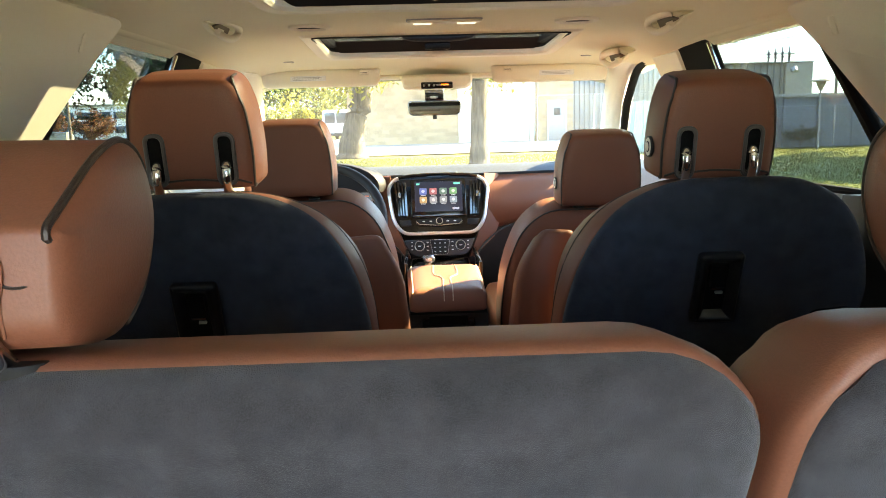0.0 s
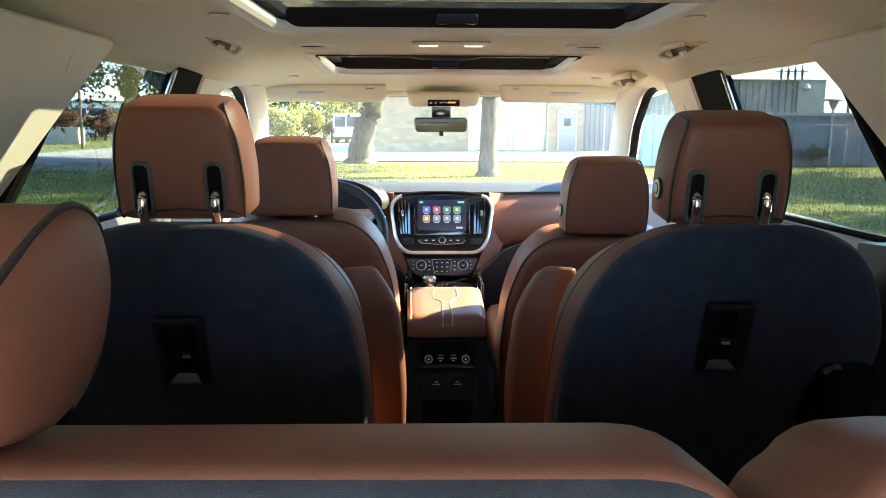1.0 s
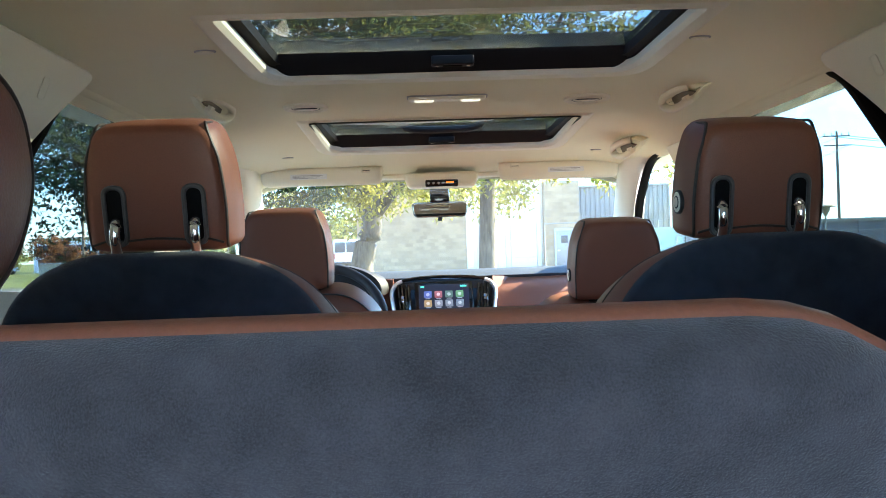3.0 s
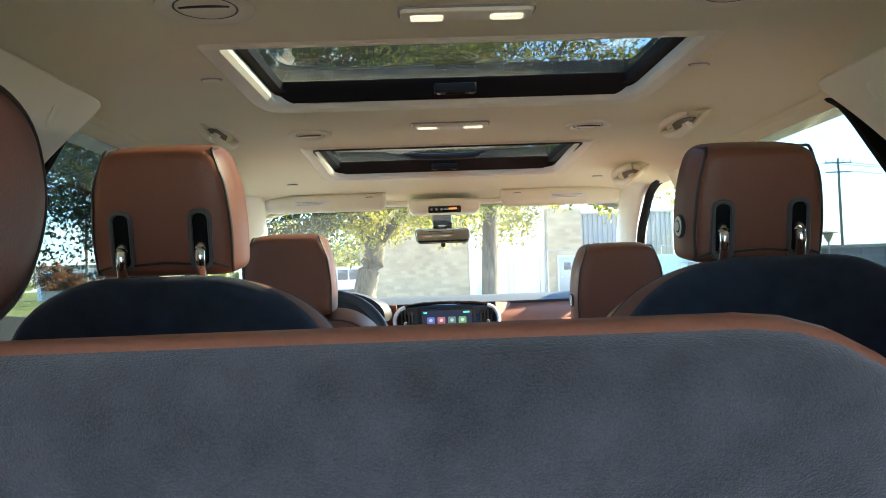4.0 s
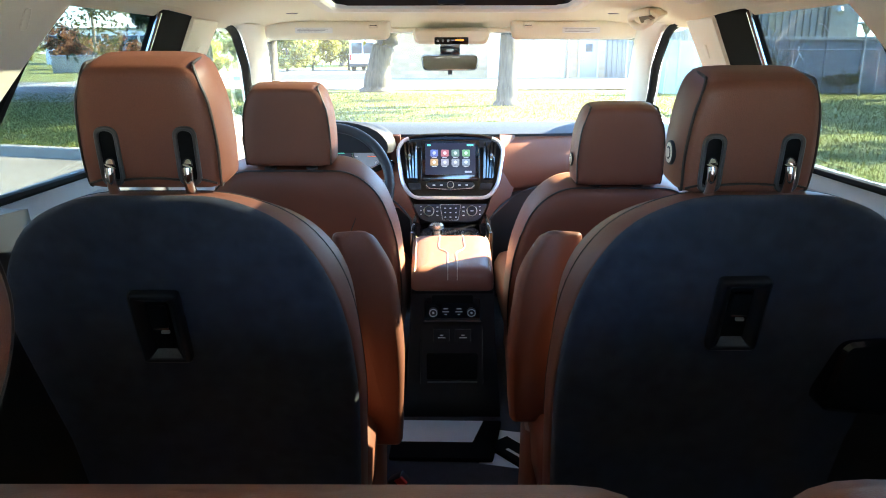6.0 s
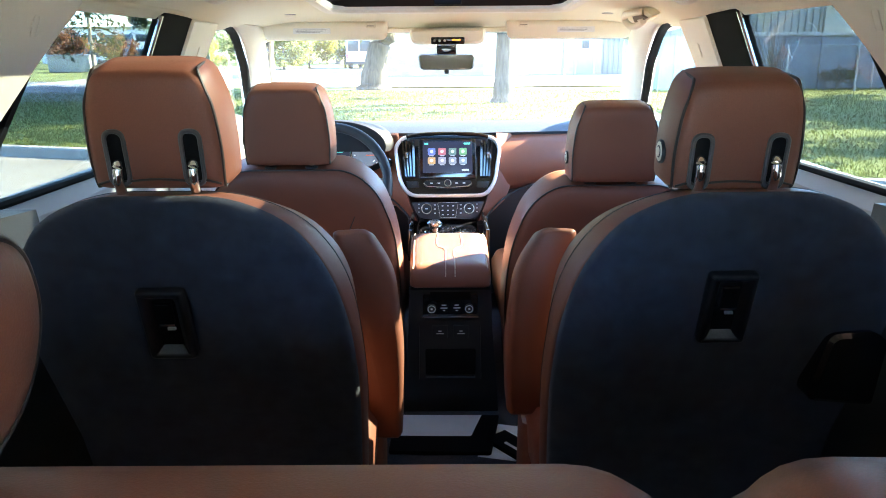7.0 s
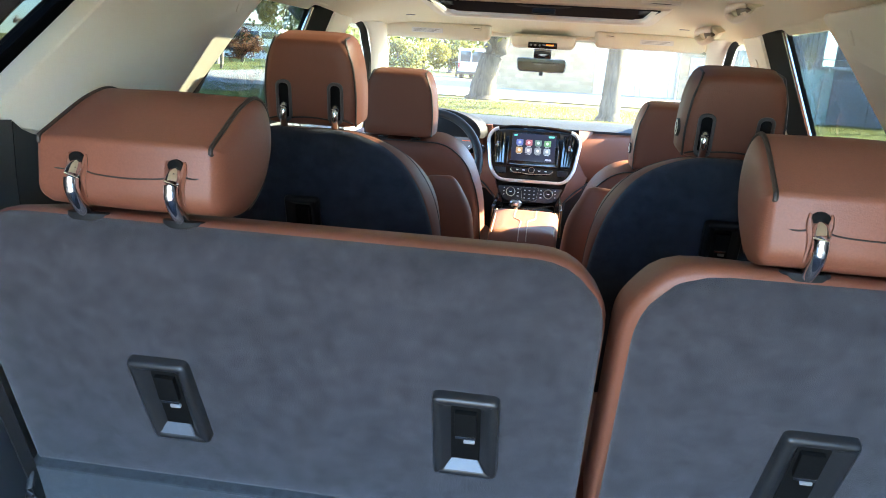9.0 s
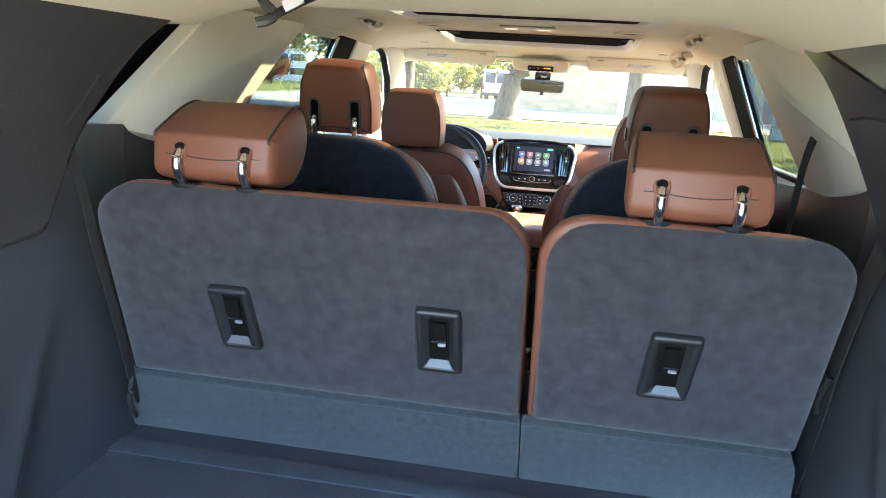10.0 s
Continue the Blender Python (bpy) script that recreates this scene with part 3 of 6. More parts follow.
dome_lamp(-0.003, 1.725, 0.16)
dome_lamp(-0.003, 1.058, 0.16)
for cx, cy in ((-0.385, 1.333), (0.375, 1.325), (-0.455, 2.42), (0.465, 2.43)):
    s = thing("ceiling_clip", "small oval cream plastic clip in the headliner", "clip", "clips in the headliner", roof_at(cx, cy))
    part("cap", slab(disc(0.014, 16, ry=0.007), 0.002, -0.004, 0.002, XY), M_CREAMP, s)
    part("rim", ring(disc(0.017, 16, ry=0.009), disc(0.014, 16, ry=0.007), 0.001, -0.002, 0.0005, XY), M_GREYTRIM, s)


# cream plastic with the shade put into its colour
M_SHADE = mat("painted_shade_beige", (0.16, 0.12, 0.08), 0.6, 0, 0.1, 400, 0.1)


def grab_handle(sg, y, x, z, k=1.0):
    """A C-shaped handle on the sloping side of the headliner, open towards the rear."""
    s = thing("grab_handle", "folded cream plastic grab handle above the window", "grab handle", "grab handles", pose(sg * x, y, z))
    P = lambda dy, dz, dn: Vector((sg * k * (-0.40 * dz - 0.93 * dn), k * dy, k * (dz - 0.37 * dn)))
    o = rpoly([(-0.15, -0.004), (-0.05, 0.024), (0.10, 0.022), (0.165, 0.006), (0.05, -0.024), (-0.02, -0.022)], [0.02, 0.03, 0.03, 0.02, 0.03, 0.03], 5)
    part("base_plate", loft([[P(p.x, p.y, d) for p in inset(o, i_)] for i_, d in ((0.0, -0.03), (0.0, -0.006), (0.002, -0.004), (0.005, -0.004))]), M_CREAM, s, "cream base plate set in the headliner")
    # dark plate painted as the recess's shade; the headliner has no hollow here
    part("recess_shade", loft([[P(p.x, p.y, d) for p in rpoly([(-0.10, -0.006), (-0.03, 0.012), (0.055, 0.010), (0.05, -0.012), (-0.01, -0.014)], 0.006, 3)] for d in (-0.004, 0.004)]), M_SHADE, s, "dark beige plate painted as the shade in the recess behind the grip")
    pth = [(-0.065, 0.014, -0.002), (-0.050, 0.018, 0.012), (0.01, 0.020, 0.022), (0.055, 0.018, 0.024), (0.078, 0.008, 0.024), (0.068, -0.006, 0.024), (0.02, -0.018, 0.024), (-0.02, -0.020, 0.018), (-0.045, -0.016, 0.006), (-0.05, -0.012, -0.002)]
    part("grip", tube([P(*q) for q in smooth_path(pth, 5)], 0.0108 * k, 10), M_CREAMH, s, "cream curved grip")
    part("hinge_cap", loft([[P(-0.048 + a_, -0.010 + b_, d) for a_, b_ in ((-0.016, -0.007), (0.014, -0.007), (0.014, 0.006), (-0.016, 0.006))] for d in (-0.002, 0.014)]), M_CREAMH, s)


grab_handle(-1, 1.735, 0.482, 1.648, 0.78)
grab_handle(1, 1.725, 0.482, 1.640, 0.78)
grab_handle(1, 2.245, 0.508, 1.606, 0.85)


def sun_visor(sg):
    s = thing("sun_visor", "cream fabric sun visor folded up with a label", "sun visor", "sun visors", pose(sg * 0.378, 2.585, 1.588, 0, 0, 0))
    part("flap", pillow(rpoly([(-0.190, -0.032), (0.190, -0.032), (0.195, 0.026), (-0.195, 0.026)], [0.022, 0.022, 0.012, 0.012]), [(-0.019, 0.016), (-0.017, 0.008), (-0.012, 0.002), (-0.006, 0), (0.010, 0), (0.014, 0.008)], XZ), M_CREAMP, s)
    part("label_strip", slab(rect(0.115, 0.017, 0.002, sg * 0.03 - 0.01, -0.004), -0.018, -0.0198, 0.0003, XZ), M_WHITEP, s, "white printed warning label")
    for k in range(3):
        part("print_line", box(sg * 0.03 - 0.06, sg * 0.03 + 0.035 - 0.01 * k, -0.0202, -0.0196, -0.001 - 0.004 * k, 0.0002 - 0.004 * k, 0), M_INK, s)
    cl = part("clip", box(-sg * 0.142 - 0.015, -sg * 0.142 + 0.015, -0.024, -0.008, 0.004, 0.020, 0.004), M_CREAMH, s, "small retaining clip")
    part("clip_slot", box(-sg * 0.142 - 0.011, -sg * 0.142 + 0.011, -0.0246, -0.0236, 0.009, 0.011, 0), M_PIPING, cl)
    part("edge", tube(smooth_path([(-0.19, -0.012, 0.0285), (0.0, -0.013, 0.0290), (0.19, -0.012, 0.0285)], 5), 0.0030, 6), M_PIPING, s, "dark gap along the top edge")
    # arm coloured dark for the shade it lies in
    part("pivot_rod", tube([(sg * 0.196, -0.004, 0.012), (sg * 0.205, -0.004, 0.024), (sg * 0.19, -0.002, 0.032), (sg * 0.12, 0.0, 0.034)], 0.0045, 8), M_SHADE, s, "pivot arm with shade put into its dark beige colour")


sun_visor(-1)
sun_visor(1)

oc = thing("overhead_console", "cream overhead console with dark switch strip and amber display", "overhead console", at=pose(0.002, 2.60, 1.565))
part("body", pillow(rpoly([(-0.112, -0.022), (0.112, -0.022), (0.122, 0.024), (-0.122, 0.024)], 0.02), [(-0.02, 0.008), (-0.012, 0), (0.08, 0), (0.10, 0.01)], XZ), M_CREAMP, oc)
sw = part("switch_strip", slab(rect(0.105, 0.022, 0.005, 0, -0.012), -0.018, -0.024, 0.002, XZ), M_PIANO, oc, "gloss black switch strip")
M_AMBER = glow("amber_display", (0.9, 0.22, 0.03), 0.03)
part("display", slab(rect(0.026, 0.005, 0.001, 0.026, -0.010), -0.0235, -0.0248, 0.0003, XZ), M_AMBER, sw, "lit amber display")
for i in range(3):
    part("button", slab(disc(0.004, 12, -0.042 + i * 0.016, -0.012), -0.0235, -0.0258, 0.001, XZ), M_GREYTRIM, sw)

mir = thing("rear_view_mirror", "black framed rear view mirror on a stalk", "mirror", at=pose(0.0, 2.87, 1.485, -2.5, 0, 0))
part("housing", pillow(rpoly([(-0.094, -0.028), (0.094, -0.028), (0.102, 0.026), (-0.102, 0.026)], 0.018), [(0.03, 0.02), (0.02, 0.006), (0.0, 0), (-0.004, 0.003)], XZ), M_DARK, mir)
part("mirror_glass", slab(rpoly([(-0.090, -0.025), (0.090, -0.025), (0.098, 0.023), (-0.098, 0.023)], 0.016), -0.003, -0.006, 0.0006, XZ), M_MIRROR, mir, "silvered mirror glass", sharp=4)
part("bracket", box(-0.035, 0.035, 0.0, 0.05, 0.022, 0.075, 0.006), M_PIANO, mir, "black sensor bracket")
part("stem", tube([(0, 0.02, 0), (0, 0.06, 0.05), (0, 0.09, 0.07)], 0.012, 8), M_DARK, mir)
part("tab", box(-0.008, 0.008, -0.004, 0.012, -0.042, -0.026, 0.003), M_DARK, mir)


# ---- seats ----
M_CHIN = mat("satin_latch_chin", (0.085, 0.092, 0.105), 0.4, 0.2, 0, 300, 0.05)
M_LATCH = mat("latch_plastic", (0.020, 0.020, 0.021), 0.34, 0, 0.15, 500, 0.12, 5, spec=0.5)
M_LATCH_B = mat("black_latch_plastic", (0.009, 0.009, 0.010), 0.36, 0, 0.15, 500, 0.12, 5, spec=0.35)


def latch(parent, x, v, fwd=0.0, w=0.074, h=0.118, flip=1, chin=None, body=None):
    """A dark pull handle set in the seat's back; lies on the local plane y = fwd."""
    o, i = rpoly([(x - w / 2 - 0.002 * flip, v + h / 2), (x - w / 2 + 0.006 * flip, v - h / 2), (x + w / 2 + 0.004 * flip, v - h / 2), (x + w / 2 - 0.004 * flip, v + h / 2)], 0.008, 4), None
    c = Vector((x, v))
    i = [c + Vector(((p.x - c.x) * 0.66, (p.y - c.y) * 0.82)) for p in o]
    k = [c + Vector(((p.x - c.x) * 0.45, (p.y - c.y) * 0.72 - 0.002)) for p in o]
    la = part("latch", loft([[Vector((p.x, fwd + d, p.y)) for p in q] for q, d in ((o, 0.002), (o, -0.008), (inset(o, 0.0015), -0.011), (inset(o, 0.004), -0.0125), (inset(o, 0.008), -0.0125), (i, -0.010), (k, -0.0015))], caps=False), body or M_LATCH, parent, "dark plastic release latch bezel")
    part("recess", slab(k, fwd - 0.001, fwd - 0.0022, 0.0003, XZ), M_BLACK, la, "black recess of the latch")
    part("pull", box(x - w * 0.17, x + w * 0.17, fwd - 0.0085, fwd - 0.001, v + 0.002, v + h * 0.30, 0.002), M_BLACK, la, "black pull tab")
    part("pull_edge", box(x - w * 0.15, x + w * 0.17, fwd - 0.0095, fwd - 0.004, v - 0.001, v + 0.003, 0.0008), M_SILVER, la, "bright silver edge of the tab")
    part("pull_step", box(x - w * 0.02, x + w * 0.15, fwd - 0.007, fwd - 0.003, v - 0.010, v - 0.006, 0.0008), M_GREYTRIM, la)
    part("chin", loft([[Vector((x + sx * w * a, fwd - d, v + b)) for sx in (-1, 1)] + [Vector((x + sx * w * a, fwd - d + 0.002, v + b)) for sx in (1, -1)] for a, d, b in ((0.31, 0.0118, -h * 0.405), (0.20, 0.003, -h * 0.330))]), chin or M_CHIN, la, "bright sloping chin of the recess")
    return la


def head_restraint(parent, cx, y, z, w0, w1, h, depth, tilt, slots, button, base_y, base_z, body=M_LEATHER):
    """A leather head restraint; w0 and w1 are the half widths at the foot and the head."""
    hr = new("head_restraint", None)
    hr.parent = parent
    hr.matrix_basis = pose(cx, y, z, tilt, 0, 0)
    o = rpoly([(-w0, 0.004), (-w0 * 0.80, 0), (w0 * 0.80, 0), (w0, 0.004), (w0 * 1.03, h * 0.35), (w0 * 0.97, h * 0.72), (w1, h * 0.985), (w1 * 0.5, h), (-w1 * 0.5, h), (-w1, h * 0.985), (-w0 * 0.97, h * 0.72), (-w0 * 1.03, h * 0.35)], [0.01, 0.02, 0.02, 0.01, 0.05, 0.04, 0.022, 0.03, 0.03, 0.022, 0.04, 0.05], 5)
    part("cushion", pillow(o, [(0.0, 0.03), (0.001, 0.012), (0.005, 0.003), (0.012, 0.0), (0.03, -0.004), (depth * 0.72, -0.006), (depth * 0.9, 0.006), (depth, 0.026), (depth + 0.006, 0.05)], XZ), body, hr, sharp=70)
    for k in (-1, 1):
        edge = [(k * w1 * 0.93, depth * 0.8, h * 0.990), (k * w1 * 0.95, depth * 0.3, h), (k * w1 * 0.98, 0.014, h * 0.985), (k * (w1 + w0) * 0.475, 0.008, h * 0.86), (k * w0 * 0.945, 0.006, h * 0.70), (k * w0 * 1.0, 0.006, h * 0.36), (k * w0 * 0.98, 0.008, h * 0.05), (k * w0 * 0.97, 0.02, 0.004)]
        part("piping", tube(smooth_path(edge, 5), 0.0022, 6, up=(0, 1, 0.1)), M_PIPING, hr, "dark piping")
    if slots:
        part("seam", tube(smooth_path([(-w0 * 0.95, 0.001, h * 0.06), (-w0 * 0.7, -0.001, h * 0.10), (-slots * 1.1, -0.0012, h * 0.085), (0, -0.0015, h * 0.11), (slots * 1.1, -0.0012, h * 0.085), (w0 * 0.7, -0.001, h * 0.10), (w0 * 0.95, 0.001, h * 0.06)], 5), 0.0016, 6), M_PIPING, hr)
        for sx in (-1, 1):
            so = rect(0.030, 0.078, 0.0145, sx * slots, h * 0.29, 6)
            si = rect(0.019, 0.066, 0.0092, sx * slots, h * 0.29, 6)
            part("slot_rim", ring(so, si, 0.004, -0.0035, 0.0015, XZ), M_GREYSLOT, hr, "dark grey plastic slot rim")
            part("slot", slab(si, 0.003, -0.0006, 0.0005, XZ), M_BLACK, hr, "dark open slot")
    if button:
        for k, (r_, m_) in enumerate(((0.016, M_DARK), (0.0135, M_CREAMP), (0.0085, M_DARK), (0.0065, M_CREAMP))):
            part("button", slab(disc(r_, 20, depth * 0.45, h * 0.30), -w0 * 1.03 + 0.0, -w0 * 1.03 - 0.0072 - 0.0006 * k, 0.0006, YZ), m_, hr, "round folding button on its side")
    for sx in (-1, 1):
        xs = cx + sx * (slots or 0.05)
        if slots:
            pth = smooth_path([(xs, y + 0.004, base_z - 0.04), (xs, y + 0.001, base_z - 0.01), (xs, y - 0.006, base_z + 0.016), (xs, y - 0.012, base_z + 0.034), (xs, y - 0.008, base_z + 0.052), (xs, y + 0.012, base_z + 0.060)], 5)
        else:
            pth = [(xs, base_y, base_z - 0.03), (xs, y + depth * 0.5, z + 0.02)]
        part("post", tube(pth, 0.0068, 10), M_CHROME, parent, "chrome head restraint post")
        part("collar", shift(slab(disc(0.015, 18), 0.0, 0.006, 0.002, XY), Matrix.Translation((xs, (y + 0.004) if slots else base_y, base_z - (0.022 if slots else 0.004)))), M_DARK, parent, "black post collar")
    return hr


M_GREYSLOT = mat("grey_slot_rim", (0.075, 0.072, 0.072), 0.4, 0, 0.1, 400, 0.1)


def sym(pts, cx=0.0):
    return [(cx + a, b) for a, b in pts] + [(cx - a, b) for a, b in reversed(pts)]


def at_local(ob, m):
    ob.matrix_basis = m
    return ob


# the folded armrests stand well forward of the backs
def out_by(k):
    return Matrix.Translation((-0.02, 0.133, 1.529)) @ Matrix.Diagonal((k, k, k, 1)) @ Matrix.Translation((0.02, -0.133, -1.529))


ARM_OUT = out_by(1.16)


# second row
def second_seat(cx, sg, lab):
    s = thing("second_row_seat", lab, "car seat", "second row seats")
    A = 18
    B = pose(cx, 1.331, 0.60, A, 0, 0)
    o = rpoly(sym([(0.222, 0.0), (0.240, 0.30), (0.247, 0.46), (0.240, 0.58), (0.219, 0.668), (0.172, 0.750), (0.09, 0.789)]), [0.03, 0.08, 0.06, 0.05, 0.05, 0.05, 0.04, 0.04, 0.05, 0.05, 0.05, 0.06, 0.08, 0.03], 5)
    shell = lambda a, b, d: Vector((a * (1 - 0.8 * max(0.0, d - 0.01) * min(1.0, max(0.0, (0.70 - b) / 0.15))), d, b - 0.62 * max(0.0, d) * max(0.0, b / 0.79) ** 2))
    back = at_local(part("backrest", pillow(o, [(0.004, 0.004), (0.010, 0.0), (0.05, -0.010), (0.10, -0.010), (0.125, 0.004), (0.138, 0.03)], shell), M_LEATHER, s, "brown leather backrest", sharp=70), B)
    part("back_panel", pillow(inset(o, 0.004), [(0.006, 0), (-0.002, 0.001), (-0.007, 0.006), (-0.010, 0.018), (-0.012, 0.05)], XZ), M_CARPET_B, back, "black carpeted back panel", sharp=70)
    part("seam", tube([shell(p.x, p.y, 0.052) for p in inset(o, -0.0100) if p.y > 0.35], 0.0014, 6), M_PIPING, back, "dark stitched seam")
    latch(back, -0.016 if sg < 0 else -0.011, 0.594 if sg < 0 else 0.615, -0.0115, 0.068, 0.119, flip=0, chin=M_DARKS, body=M_LATCH_B)
    part("shoulder_seam", tube(smooth_path([(sg * -0.19, 0.008, 0.69), (sg * -0.195, 0.06, 0.69), (sg * -0.17, 0.12, 0.66)], 5), 0.0013, 6), M_PIPING, back)
    part("cushion", shift(pillow(rpoly([(-0.235, 0.0), (0.235, 0.0), (0.24, 0.46), (-0.24, 0.46)], [0.04, 0.04, 0.07, 0.07]), [(0.0, 0.02), (0.02, 0), (0.10, -0.005), (0.13, 0.01), (0.14, 0.04)], XY), Matrix.Translation((cx, 1.34, 0.74))), M_LEATHER, s, "brown leather seat cushion", sharp=70)
    part("base", box(cx - 0.20, cx + 0.20, 1.34, 1.76, 0.535, 0.75, 0.02), M_DARK, s, "dark plastic seat base")
    for k in (-0.17, 0.17):
        part("rail", box(cx + k - 0.025, cx + k + 0.025, 1.20, 1.80, 0.53, 0.56, 0.006), M_DARK, s)
    # folded-up armrest on the aisle side
    ax = sg * -1
    ab = 0.025 if sg < 0 else 0.078
    ao = rpoly([(ax * 0.229, ab), (ax * 0.298, ab), (ax * 0.306, 0.20), (ax * 0.295, 0.375), (ax * 0.264, 0.447), (ax * 0.213, 0.443)], [0.012, 0.012, 0.06, 0.04, 0.014, 0.010], 5)
    arm = at_local(part("armrest", pillow(ao, [(0.0, 0.010), (0.004, 0.003), (0.012, 0), (0.055, 0), (0.068, 0.006), (0.072, 0.016)], lambda a, b, d: Vector((a, d, b - 0.7 * d * max(0.0, (b - 0.2) / 0.247)))), M_LEATHER, s, "brown leather armrest folded upright", sharp=70), ARM_OUT @ pose(cx, 1.295, 0.865, A, 0, 0))
    part("seam", tube([Vector((p.x, 0.008, p.y - 0.0056 * max(0.0, (p.y - 0.2) / 0.247))) for p in inset(ao, 0.003)], 0.0014, 5, closed=True, up=(0, 1, 0)), M_PIPING, arm)
    p0, p1, pz = (-0.176, -0.128, 0.67) if sg < 0 else (0.112, 0.170, 0.58)
    part("pivot_cover", shift(loft([[Vector((p0 + (p1 - p0) * u + 0.004 * math.sin(9 * z), 1.315 + v, z)) for u, v in ((0, 0.004), (0.12, -0.004), (0.6, -0.006), (0.9, 0), (1, 0.03), (1, 0.08), (0, 0.08))] for z in lin(pz, 0.905, 8)]), out_by(1.14)), M_LEATHER, s, "creased leather armrest pivot cover", sharp=60)
    head_restraint(s, cx + (-0.004 if sg < 0 else -0.017), 1.125, 1.349 if sg < 0 else 1.342, 0.086 if sg < 0 else 0.082, 0.068, 0.158 if sg < 0 else 0.146, 0.095, 10, 0.049, True, 1.166, 1.334)
    return s


second_seat(-0.388, -1, "brown leather captain's chair with black carpeted back behind the driver")
s2r = second_seat(0.383, 1, "brown leather captain's chair with black carpeted back behind the passenger")
part("belt_guide", shift(pillow(rpoly([(-0.06, -0.05), (0.05, -0.06), (0.055, 0.03), (0.03, 0.055), (-0.035, 0.05)], 0.015), [(-0.02, 0.006), (-0.014, 0), (0.02, 0)], XZ), Matrix.Translation((0.562, 1.150, 1.085))), M_PIANO, s2r, "black plastic side bracket")


# front row
def front_seat(cx, dz, lab):
    s = thing("front_seat", lab, "car seat", "front seats")
    B = pose(cx, 2.135, 0.62 + dz, 15, 0, 0)
    o = rpoly(sym([(0.235, 0.0), (0.258, 0.30), (0.245, 0.47), (0.205, 0.585), (0.14, 0.642)]), [0.03, 0.2, 0.12, 0.07, 0.07, 0.07, 0.07, 0.12, 0.2, 0.03], 5)
    back = at_local(part("backrest", pillow(o, [(-0.006, 0.06), (0.0, 0.02), (0.012, 0.003), (0.03, 0), (0.09, -0.006), (0.13, 0.01), (0.145, 0.04)], XZ), M_LEATHER, s, "brown leather backrest", sharp=70), B)
    part("piping", tube([Vector((p.x, 0.013, p.y)) for p in inset(o, 0.001) if p.y > 0.02], 0.0022, 6), M_PIPING, back, "dark piping")
    for k in (-1, 1):
        part("stitch", tube(smooth_path([(k * 0.17, 0.02, 0.615), (k * 0.15, -0.004, 0.53), (k * 0.12, -0.007, 0.45), (k * 0.10, -0.007, 0.36)], 5), 0.0013, 5), M_PIPING, back)
    part("cushion", shift(pillow(rpoly([(-0.25, 0.0), (0.25, 0.0), (0.255, 0.5), (-0.255, 0.5)], [0.04, 0.04, 0.08, 0.08]), [(0.0, 0.02), (0.02, 0), (0.10, -0.005), (0.13, 0.01), (0.14, 0.04)], XY), Matrix.Translation((cx, 2.15, 0.74))), M_LEATHER, s, "brown leather seat cushion", sharp=70)
    part("base", box(cx - 0.22, cx + 0.22, 2.14, 2.62, 0.53, 0.76, 0.02), M_DARK, s, "dark plastic seat base")
    head_restraint(s, cx - 0.004, 1.955, 1.256 + dz * 1.1, 0.102, 0.080, 0.185, 0.10, 6, None, True, 1.99, 1.25 + dz)
    return s


front_seat(-0.387, 0.0, "brown leather driver's seat with head restraint")
front_seat(0.402, -0.043, "brown leather front passenger seat, set a little lower")


